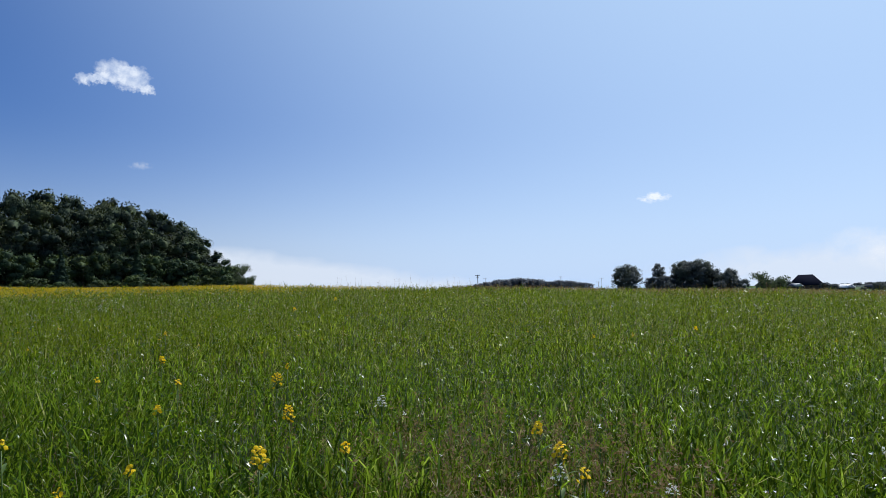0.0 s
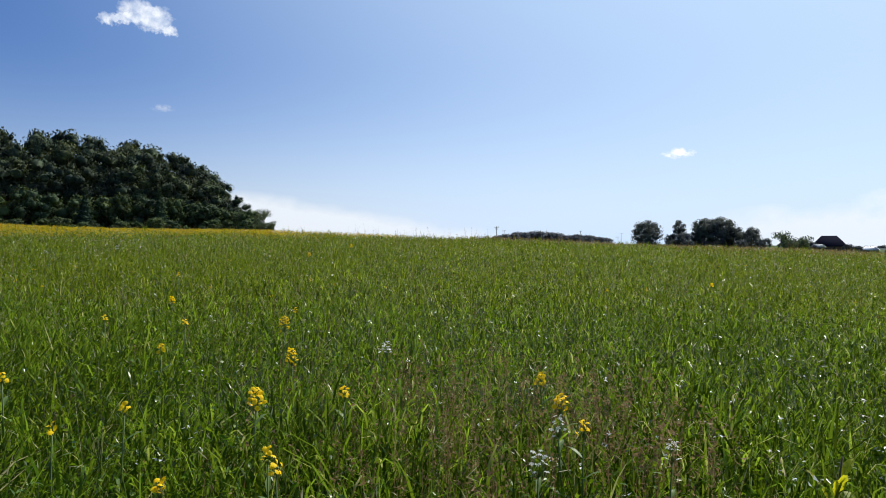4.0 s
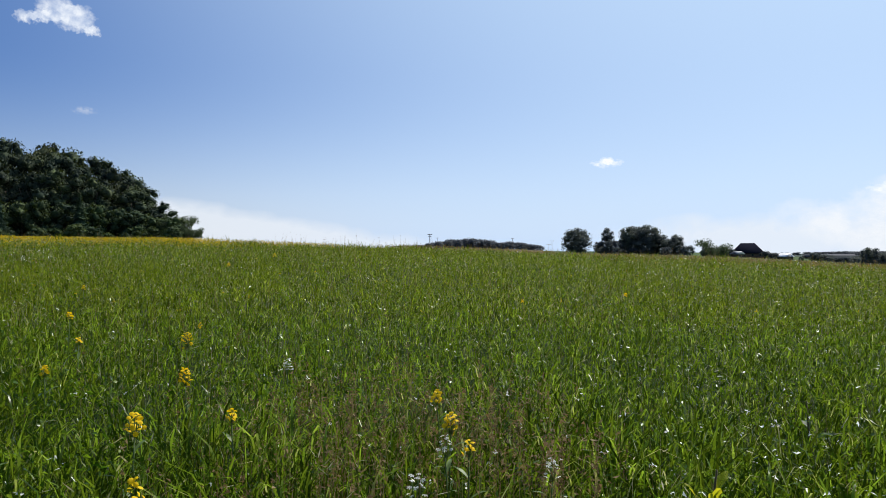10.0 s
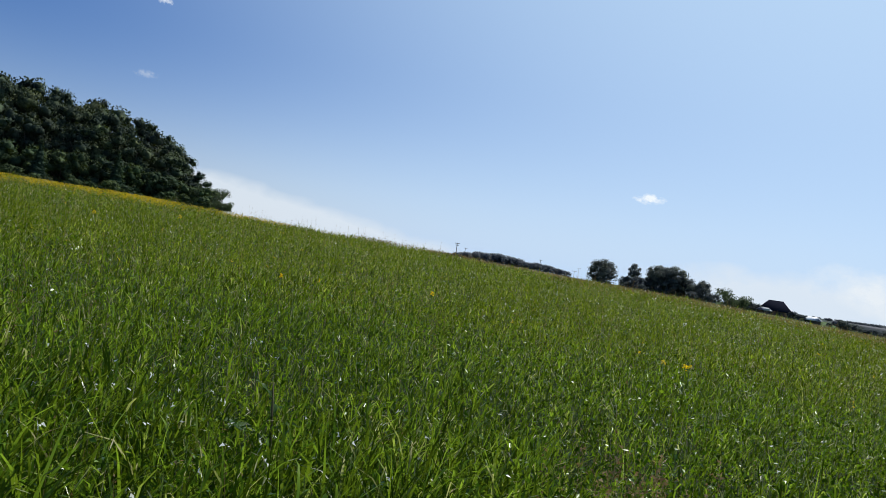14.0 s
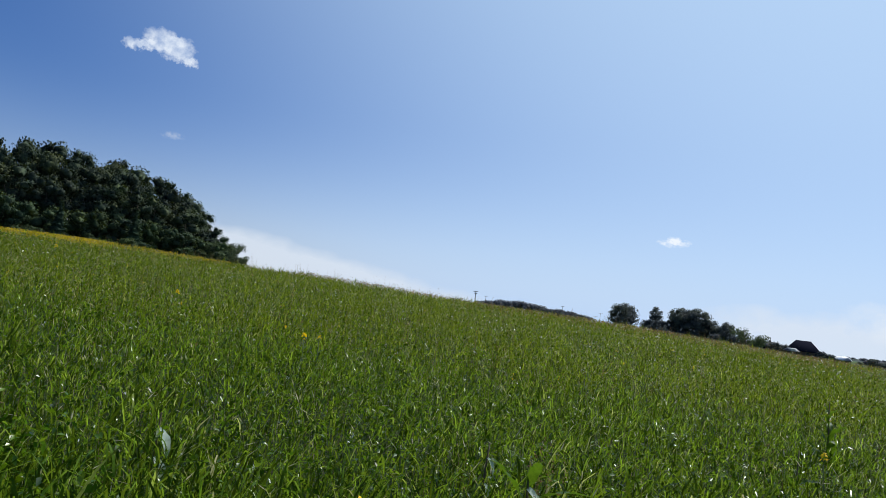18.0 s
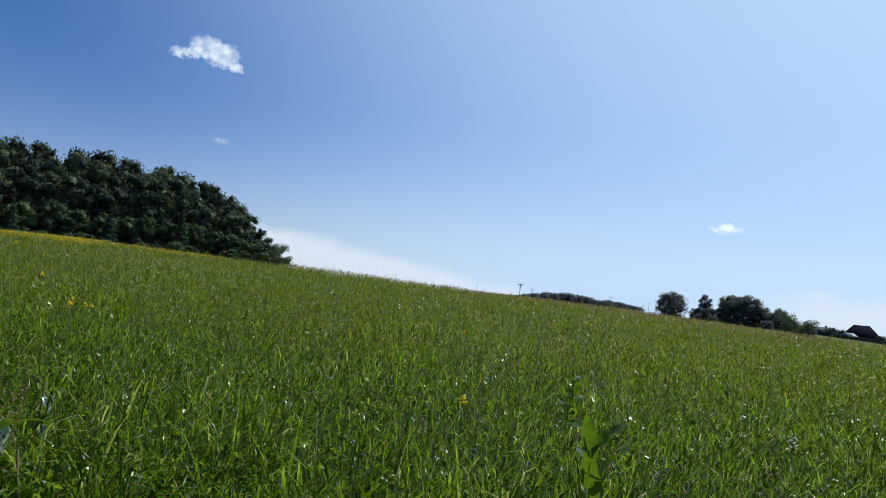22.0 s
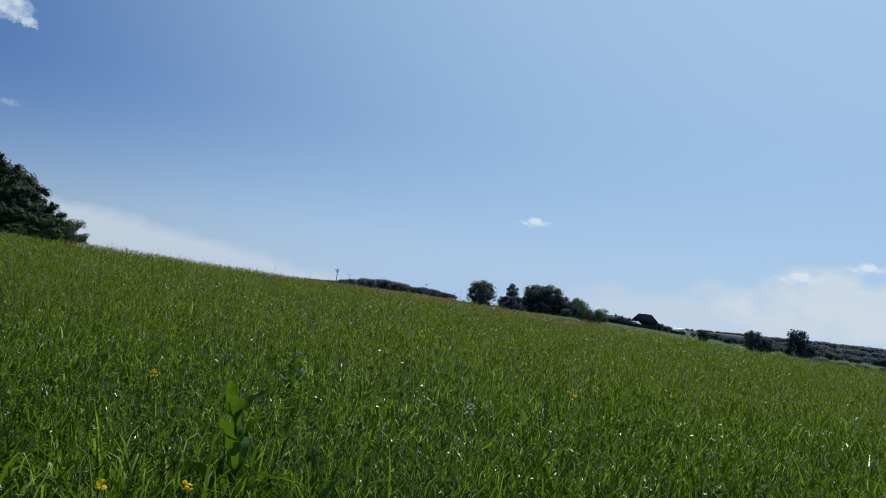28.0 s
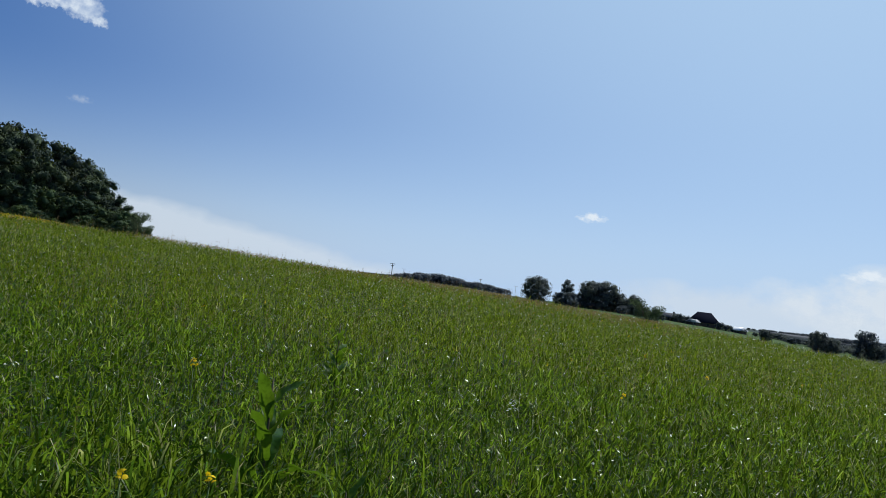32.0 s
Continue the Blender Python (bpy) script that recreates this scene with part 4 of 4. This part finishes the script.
make_house("house", 27.3, 402, 14.6, 6.4, 2.2, 7.2, 4.4, M_DARKBOARD, M_ROOF, -20, "dark farmhouse with a steep half-hipped tile roof")
make_house("barn", 26.6, 392, 5, 4, 1.6, 2.9, 0.0, M_DARKBOARD, M_METALROOF, 25, "low outbuilding with a pale metal roof beside the farmhouse", 2)
make_house("barn", 29.75, 392, 5.4, 4.6, 1.5, 3.1, 0.0, M_DARKBOARD, M_WHITEROOF, -75, "farm shed with a white metal roof", 3)
make_house("barn", 32.6, 470, 26, 7, 2.0, 3.4, 0.0, M_DARKBOARD, M_GREYROOF, -14, "long low shed with a grey metal roof", 5)
make_house("house", 25.0, 398, 11, 7, 1.8, 3.9, 1.0, M_DARKBOARD, M_GREYROOF, 10, "low grey-roofed house half hidden behind bushes", 3, True)


# ---- poles ----
def make_pole(az, dist, tall, arms=2, thick=0.22):
    p = by_angle(az, dist)
    t = thing("utility_pole", p, "wooden power pole with crossarms on the skyline", "power pole", "power poles", radians(-az))
    part("pole", tri_mesh("pole", *tube([(0, 0, -0.5), (0, 0, tall * 0.5), (0, 0, tall)], [thick, thick * 0.9, thick * 0.8], 8), M_WOOD, smooth=True), t)
    for i in range(arms):
        z = tall - 0.35 - 1.0 * i
        arm = part("crossarm", bm_mesh("crossarm", box(0, 0, z, 2.6 - 0.9 * i, thick * 1.2, thick * 1.2, 0.02), M_WOOD), t)
        for x in (-1.0 + 0.45 * i, 1.0 - 0.45 * i):
            part("insulator", tri_mesh("insulator", *tube([(x, 0, z + 0.1), (x, 0, z + 0.25), (x, 0, z + 0.34)], [0.06, 0.1, 0.05], 6), M_METAL), arm)
    return t


make_pole(3.75, 400, 8.2)
make_pole(10.4, 620, 10.0, 1, 0.2)
make_pole(12.95, 400, 4.6, 1, 0.08)
make_pole(13.3, 470, 7.0, 1, 0.08)
make_pole(4.5, 520, 7.5, 1, 0.12)


def make_marker(az, dist):
    p = by_angle(az, dist)
    t = thing("marker_post", p, "dark wooden post with a pale board at the field's edge", "post", turn=radians(-az))
    part("post", bm_mesh("post", box(0, 0, 1.2, 0.3, 0.3, 3.4, 0.03), M_WOOD), t)
    part("board", bm_mesh("board", box(0, -0.2, 2.75, 1.8, 0.08, 0.8, 0.02), M_RENDER), t)


make_marker(26.75, 330)


# ---- clouds ----
def make_cloud(name, az, el, wide, tall, mat, label, dist=3200.0, tilt=0.0):
    """A bank of vapour, bulged like a lens, far off."""
    n, m = 24, 12
    V, T, UV = [], [], []
    for j in range(m + 1):
        for i in range(n + 1):
            u, v = i / n, j / m
            V.append(((u - 0.5) * wide, -0.12 * tall * math.sin(math.pi * u) * math.sin(math.pi * v), (v - 0.5) * tall))
            UV.append((u, v))
    for j in range(m):
        for i in range(n):
            a = j * (n + 1) + i
            T += [(a, a + 1, a + n + 2), (a, a + n + 2, a + n + 1)]
    me = tri_mesh(name, V, T, mat, smooth=True)
    layer = me.uv_layers.new(name="UVMap")
    layer.data.foreach_set("uv", np.array([UV[i] for t in T for i in t], np.float32).ravel())
    a, e = radians(az), radians(el)
    ob = new(name, me)
    ob.matrix_basis = (Matrix.Translation((5 + dist * math.sin(a) * math.cos(e), dist * math.cos(a) * math.cos(e), 1.3 + dist * math.sin(e)))
                       @ Matrix.Rotation(-a, 4, "Z") @ Matrix.Rotation(e, 4, "X") @ Matrix.Rotation(radians(tilt), 4, "Y"))
    ob.visible_shadow = False
    return tagged(ob, label, "cloud", kind="structure")


make_cloud("cloud_1", -22.1, 15.65, 334, 166, M_CLOUD, "small white fair-weather cloud in blue sky", tilt=3)
make_cloud("cloud_2", 17.9, 6.2, 168, 58, M_PUFF, "small flat white cloud low in the sky", 3100)
make_cloud("cloud_3", -20.5, 9.5, 110, 40, M_WISP, "faint wisp of cloud", 3150)
make_cloud("cloud_4", 42.5, 1.7, 1700, 380, M_BANK, "bank of white cumulus over the valley", 3300)
make_cloud("cloud_5", 36.9, 3.75, 240, 74, M_PUFF, "small white cumulus over the valley", 3250)
make_cloud("cloud_7", 41.0, 4.7, 190, 60, M_PUFF, "small white puff of cumulus over the valley", 3240)
make_cloud("cloud_6", -10.0, 2.0, 2550, 367, M_SHEET, "pale sheet of low cloud on the horizon", 3500)
make_cloud("cloud_8", 31.0, 0.2, 2000, 300, M_VEIL, "pale sheet of low cloud over the valley", 3520)


# ---- meadow flowers ----
def flat_leaf(long, wide, fold=0.15, wave=0.0, rows=6, droop=0.5):
    """A leaf along +x from its base, with a midrib fold, a wavy rim and a drooping tip."""
    V, T = [], []
    for i in range(rows + 1):
        u = i / rows
        w = wide * math.sin(math.pi * min(1, 0.06 + u * 0.94)) ** 0.75 * (1 - 0.25 * u)
        x, z = long * (u - 0.18 * droop * u * u), long * (0.25 * u - 0.55 * droop * u * u)
        for k in (-1, 0, 1):
            V.append((x, k * w / 2, z + abs(k) * (fold * w / 2 + wave * wide * math.sin(u * 17 + k))))
    for i in range(rows):
        for k in range(2):
            a = i * 3 + k
            T += [(a, a + 3, a + 4), (a, a + 4, a + 1)]
    return V, T


LEAF_DOCK = [tri_mesh("leaf", *flat_leaf(0.32, 0.086, 0.3, 0.10, 14, d), M_DOCK, smooth=True) for d in (0.35, 0.9, 1.4)]
LEAF_SHEEN = tri_mesh("leaf", *flat_leaf(0.24, 0.08, 0.2, 0.06, 8, 1.0), M_SHEEN, smooth=True)
LEAF_LIME = tri_mesh("leaf", *flat_leaf(0.19, 0.075, 0.2, 0.08, 10, 0.4), M_LIME, smooth=True)
LEAF_SMALL = tri_mesh("leaf", *flat_leaf(0.10, 0.022, 0.2, 0.04, 4, 0.6), M_STEM, smooth=True)


def floret_mesh(mat, r, petals, dome):
    V, T = [(0, 0, dome)], []
    for k in range(petals):
        w = 2 * math.pi * k / petals
        o = len(V)
        for da, rr, z in ((-0.36, 0.72, 0.4), (0, 1.0, 0.0), (0.36, 0.72, 0.4)):
            V.append((math.cos(w + da) * r * rr, math.sin(w + da) * r * rr, dome * z))
        T += [(0, o, o + 1), (0, o + 1, o + 2)]
    return tri_mesh("flower_head", V, T, mat)


HEAD_YELLOW = [floret_mesh(M_YELLOW, r, 9, 0.006) for r in (0.0105, 0.013)]
HEAD_WHITE = [floret_mesh(M_WHITE, r, 6, 0.004) for r in (0.009, 0.0125)]


def rod(name, points, radii, mat):
    return tri_mesh(name, *tube(points, radii, 5), mat, smooth=True)


def wildflower(x, y, top, spread, count, heads, name, label, seed, mat=None, tilt=1.3):
    """A branched stem with a loose cluster of small flower heads."""
    g = random.Random(seed)
    z = ground_at(x, y)
    t = thing(name, (x, y, z), label, "wildflower", "meadow wildflowers", g.uniform(0, 6.28))
    bx, by = g.uniform(-.03, .03), g.uniform(-.03, .03)
    split = (bx, by, top - spread * 2.6)
    stem = part("stem", rod("stem", [(0, 0, -0.02), (bx * 0.4, by * 0.4, top * 0.45), split], [0.005, 0.004, 0.003], mat or M_STEM), t)
    for k in range(4):
        h = top * (0.25 + 0.16 * k)
        part("leaf", LEAF_SMALL, t, m=Matrix.Translation((bx * h / top, by * h / top, h)) @ Matrix.Rotation(k * 2.4, 4, "Z") @ Matrix.Rotation(-0.5, 4, "Y"))
    for k in range(count):
        w, u = k * 2.4, (k + 0.5) / count
        r = spread * (0.25 + 0.75 * math.sqrt(u)) * g.uniform(0.6, 1.05)
        p = (bx + math.cos(w) * r, by + math.sin(w) * r, top - spread * 2.3 * u * g.uniform(0.7, 1.1))
        if k % 2 == 0:
            part("branch", rod("branch", [split, ((split[0] + p[0]) / 2 + 0.3 * (p[0] - bx), (split[1] + p[1]) / 2, (split[2] + p[2]) / 2), p], [0.002, 0.0016, 0.0012], mat or M_STEM), stem)
        part("flower_head", heads[k % 2], t, m=Matrix.Translation(p) @ Euler((g.uniform(-.3, tilt), g.uniform(-.7, .7), 0)).to_matrix().to_4x4())
    return t


YELLOW_AT = [(-2.04, 3.40, 8), (-2.43, 6.55, 18), (-1.91, 5.39, 9), (-1.63, 4.22, 14), (-1.29, 2.87, 9), (-1.47, 2.70, 8), (-0.81, 2.14, 12), (-2.38, 5.23, 9),
             (-0.61, 2.45, 10), (-0.54, 2.29, 10), (1.34, 2.14, 9), (-1.26, 5.73, 44), (-0.87, 4.23, 32), (-0.84, 3.14, 32), (-0.46, 3.40, 18), (0.51, 3.74, 20),
             (0.48, 3.20, 30), (0.53, 2.92, 16), (9.24, 4.85, 14), (9.47, 2.66, 5), (9.69, 2.86, 7), (6.60, 2.73, 7), (5.75, 6.68, 10), (5.7, 7.07, 8),
             (5.85, 6.86, 7), (-1.22, 6.06, 9), (-2.17, 18.0, 30), (-2.5, 14.0, 24), (-3.2, 9.0, 12), (1.9, 8.4, 10), (12.4, 6.1, 9), (14.1, 8.0, 10), (3.6, 9.8, 12)]
for i, (x, y, n) in enumerate(YELLOW_AT):
    wildflower(x, y, 0.58 + 0.02 * math.sin(i * 2.1), 0.013 + 0.0008 * n, max(4, int(n * 0.75)), HEAD_YELLOW, "yellow_wildflower", "yellow wildflower with a clustered head in tall grass", 100 + i)
WHITE_AT = [(0.47, 2.98, 13), (0.30, 2.54, 15), (-0.37, 4.71, 18), (-6.18, 14.07, 30), (0.8, 2.7, 12), (11.3, 5.2, 14)]
for i, (x, y, n) in enumerate(WHITE_AT):
    wildflower(x, y, 0.56, 0.022 + 0.001 * n, n, HEAD_WHITE, "white_wildflower", "white wildflower with a flat loose head in the grass", 200 + i, tilt=0.4)


def dock(x, y, top, leaves, label, seed, pale=0, size=1.0):
    """A dock: an upright ribbed stem with large wavy leaves."""
    g = random.Random(seed)
    turn = g.uniform(0, 6.28)
    t = thing("dock_plant", (x, y, ground_at(x, y)), label, "plant", "dock plants", turn)
    bx, by = g.uniform(-.05, .05), g.uniform(-.05, .05)
    part("stem", rod("stem", [(0, 0, -0.03), (bx * 0.5, by * 0.5, top * 0.5), (bx, by, top)], [0.009, 0.007, 0.004], M_DRY), t)
    for k in range(leaves):
        u = (k + 1) / (leaves + 0.5)
        # pale: number of leaves whose sheen is painted into their colour
        if k < pale:
            part("leaf", LEAF_SHEEN, t, "hanging dock leaf with its sheen painted pale", Matrix.Translation((bx * 0.8, by * 0.8, top * (0.86 - 0.25 * k))) @ Matrix.Rotation(g.uniform(-.5, .3) - turn, 4, "Z")
                 @ Matrix.Rotation(g.uniform(0.9, 1.2), 4, "Y") @ Matrix.Rotation(g.uniform(0.4, 0.7), 4, "X") @ Matrix.Scale(size, 4))
            continue
        me = LEAF_LIME if pale < 0 else LEAF_DOCK[k % 3]
        s = size * (1.5 - 1.0 * u) * g.uniform(0.85, 1.15)
        part("leaf", me, t, "", Matrix.Translation((bx * u, by * u, top * (0.2 + 0.72 * u))) @ Matrix.Rotation(k * 2.2 + g.uniform(-.5, .5), 4, "Z")
             @ Matrix.Rotation(-g.uniform(0.2, 1.15), 4, "Y") @ Matrix.Rotation(g.uniform(-.6, .6), 4, "X") @ Matrix.Scale(s, 4))
    return t


DOCK_AT = [(9.82, 3.66, 0.74, 9, 0, 1.1), (10.08, 6.35, 0.78, 9, 0, 0.7), (10.18, 3.25, 0.42, 4, 0, 1.0), (1.47, 2.85, 0.47, 4, -1, 1.0), (4.32, 2.80, 0.5, 5, 0, 0.9), (4.17, 2.68, 0.44, 4, 0, 0.9),
           (7.24, 3.48, 0.55, 5, 1, 0.95), (6.81, 2.87, 0.52, 6, 1, 1.0), (6.64, 2.70, 0.45, 3, 0, 0.9), (6.98, 2.97, 0.42, 3, -1, 0.8), (9.31, 5.35, 0.5, 4, 0, 0.55),
           (7.60, 3.23, 0.44, 3, -1, 0.8), (6.45, 2.56, 0.46, 4, 0, 0.9), (2.66, 4.0, 0.5, 4, 0, 0.7), (5.62, 3.74, 0.5, 3, 2, 0.7), (7.10, 4.05, 0.5, 3, 2, 0.5), (9.4, 7.4, 0.5, 3, 0, 0.7), (11.8, 7.9, 0.55, 4, 0, 0.7)]
for i, (x, y, top, n, pale, size) in enumerate(DOCK_AT):
    dock(x, y, top, n, "young dock plant with yellow-green leaves in the grass" if pale < 0 else "leafy dock plant with large wavy green leaves in the grass", 300 + i, pale, size)


# ---- seed stalks, far flowers ----
def stalks(x, y, tall, thick, seeds, seed_size):
    """Thin dry stems with small seeds along their upper third."""
    n = len(x)
    z = height(x, y)
    h = tall * (0.75 + 0.4 * rng.random(n))
    lean = rng.random(n) * 6.28
    off = h * (0.03 + 0.14 * rng.random(n))
    tx, ty = x + np.cos(lean) * off, y + np.sin(lean) * off
    s = thick / 2
    V = np.stack([np.stack([x - s, y, z], -1), np.stack([x + s, y, z], -1), np.stack([tx, ty, z + h], -1)], 1).reshape(-1, 3)
    T = np.arange(n * 3).reshape(-1, 3)
    u = 0.62 + 0.38 * rng.random((n, seeds))
    c = np.stack([x[:, None] + (tx - x)[:, None] * u, y[:, None] + (ty - y)[:, None] * u, z[:, None] + h[:, None] * u], -1)
    c = c + rng.normal(0, seed_size * 1.2, c.shape)
    c = c.reshape(-1, 3)
    a = rng.normal(size=c.shape) * seed_size
    b = rng.normal(size=c.shape) * seed_size
    W = np.stack([c, c + a, c + b], 1).reshape(-1, 3)
    return np.concatenate([V, W]), np.concatenate([T, np.arange(len(W)).reshape(-1, 3) + len(V)])


def drift(az0, az1, r0, r1, n):
    a, r = np.radians(az0 + (az1 - az0) * rng.random(n)), r0 + (r1 - r0) * np.sqrt(rng.random(n))
    return 5 + r * np.sin(a), r * np.cos(a)


stuff("seed_stalks", [
    stalks(*patch(0.05, 3.5, 0.36, 0.75, 300), 0.54, 0.0042, 20, 0.0068),
    stalks(*patch(0.85, 3.5, 0.22, 0.6, 130), 0.57, 0.004, 22, 0.0078),
    stalks(*patch(4.3, 3.3, 0.18, 0.3, 50), 0.58, 0.004, 26, 0.008),
    stalks(*patch(7.30, 3.50, 0.06, 0.05, 9), 0.62, 0.004, 22, 0.0065),
    stalks(*patch(-1.5, 6.0, 1.2, 1.4, 60), 0.56, 0.004, 12, 0.007),
    stalks(*scatter(1.6, 9, 4), 0.56, 0.003, 9, 0.005),
    stalks(*scatter(9, 24, 2.2), 0.60, 0.007, 7, 0.009),
    stalks(*scatter(24, 40, 1.1), 0.66, 0.012, 6, 0.016),
    stalks(*drift(-16, 4, 28, 37, 90), 0.92, 0.011, 8, 0.014),
    stalks(*drift(8, 30, 26, 36, 120), 0.78, 0.011, 8, 0.014),
], M_STALK, "thin brown seed stalks standing in the grass", "grass stalks")


def tufts(x, y, low, high, size, petals=3):
    """Tiny flower clusters, each a few petals."""
    n = len(x)
    z = height(x, y) + low + (high - low) * rng.random(n)
    c = np.repeat(np.stack([x, y, z], -1), petals, 0) + rng.normal(0, size * 0.8, (n * petals, 3))
    a, b = rng.normal(size=c.shape) * size, rng.normal(size=c.shape) * size
    return np.stack([c, c + a, c + b], 1).reshape(-1, 3), np.arange(len(c) * 3).reshape(-1, 3)


stuff("distant_yellow_flowers", [
    tufts(*drift(-50, -20, 24, 42, 30000), 0.40, 0.58, 0.0145),
    tufts(*drift(-24, -12, 27, 42, 9000), 0.42, 0.58, 0.0145),
    tufts(*drift(-11, 3, 29, 42, 1100), 0.46, 0.60, 0.015),
    tufts(*drift(8, 34, 20, 44, 900), 0.42, 0.58, 0.013),
    tufts(*scatter(7, 30, 0.3), 0.46, 0.6, 0.012),
], M_MUSTARD, "yellow wildflowers scattered over the far meadow", "wildflowers")


def panicles(x, y, tall, long, wide):
    """Grass stems, each with a narrow pale flower spike nodding at its top."""
    n = len(x)
    h = tall * (0.8 + 0.35 * rng.random(n))
    w, off = rng.random(n) * 6.28, 0.02 + 0.07 * rng.random(n)
    side = rng.random(n) * 6.28
    base = np.stack([x, y, height(x, y) + 0.1], -1)
    top = np.stack([x + np.cos(w) * off, y + np.sin(w) * off, height(x, y) + h], -1)
    nod = np.stack([np.cos(w), np.sin(w), rng.uniform(-0.2, 1.6, n)], -1)
    nod = nod / np.linalg.norm(nod, axis=1)[:, None] * (long * (0.6 + 0.8 * rng.random(n)))[:, None]
    s = np.stack([np.cos(side), np.sin(side), 0 * x], -1) * wide / 2
    V = np.stack([base - s * 0.35, base + s * 0.35, top, top + nod * 0.4 - s, top + nod * 0.4 + s, top + nod], 1)
    T = (np.arange(n) * 6)[:, None, None] + np.array([(0, 1, 2), (2, 4, 3), (3, 4, 5)])[None]
    return V.reshape(-1, 3), T.reshape(-1, 3)


stuff("grass_flower_spikes", [
    panicles(*scatter(1.8, 4.2, 26), 0.44, 0.05, 0.0065),
    panicles(*scatter(4.2, 8.5, 34), 0.44, 0.05, 0.008),
    panicles(*scatter(8.5, 15, 32), 0.45, 0.055, 0.011),
    panicles(*scatter(15, 25, 22), 0.46, 0.06, 0.016),
    panicles(*scatter(25, 42, 8), 0.48, 0.07, 0.022),
], M_SEED, "pale flower spikes of the meadow grass", "grass spikes")
stuff("rusty_seed_heads", [
    tufts(*drift(7, 32, 24, 37, 9000), 0.38, 0.56, 0.016),
    tufts(*drift(6, 36, 18, 40, 6000), 0.36, 0.58, 0.014),
    tufts(*drift(-7, 6, 27, 36, 3000), 0.44, 0.60, 0.016),
    tufts(*drift(-40, -6, 16, 30, 2200), 0.36, 0.54, 0.011),
    tufts(*scatter(6, 20, 3.0), 0.34, 0.5, 0.0075),
], M_RUST, "rust-brown seed heads scattered through the upper meadow", "seed heads")
# Small white flowers; the nearer petals also stand in for glints on blades.
stuff("small_white_flowers", [
    tufts(*scatter(2.5, 12, 2.0), 0.38, 0.54, 0.006),
    tufts(*patch(1.9, 3.3, 0.7, 0.8, 110), 0.34, 0.52, 0.0075),
    tufts(*scatter(12, 36, 1.0), 0.44, 0.58, 0.009),
    tufts(*drift(10, 45, 12, 36, 500), 0.44, 0.58, 0.011),
], M_WHITE, "small white flowers and painted glint flecks dotted through the grass", "wildflowers")
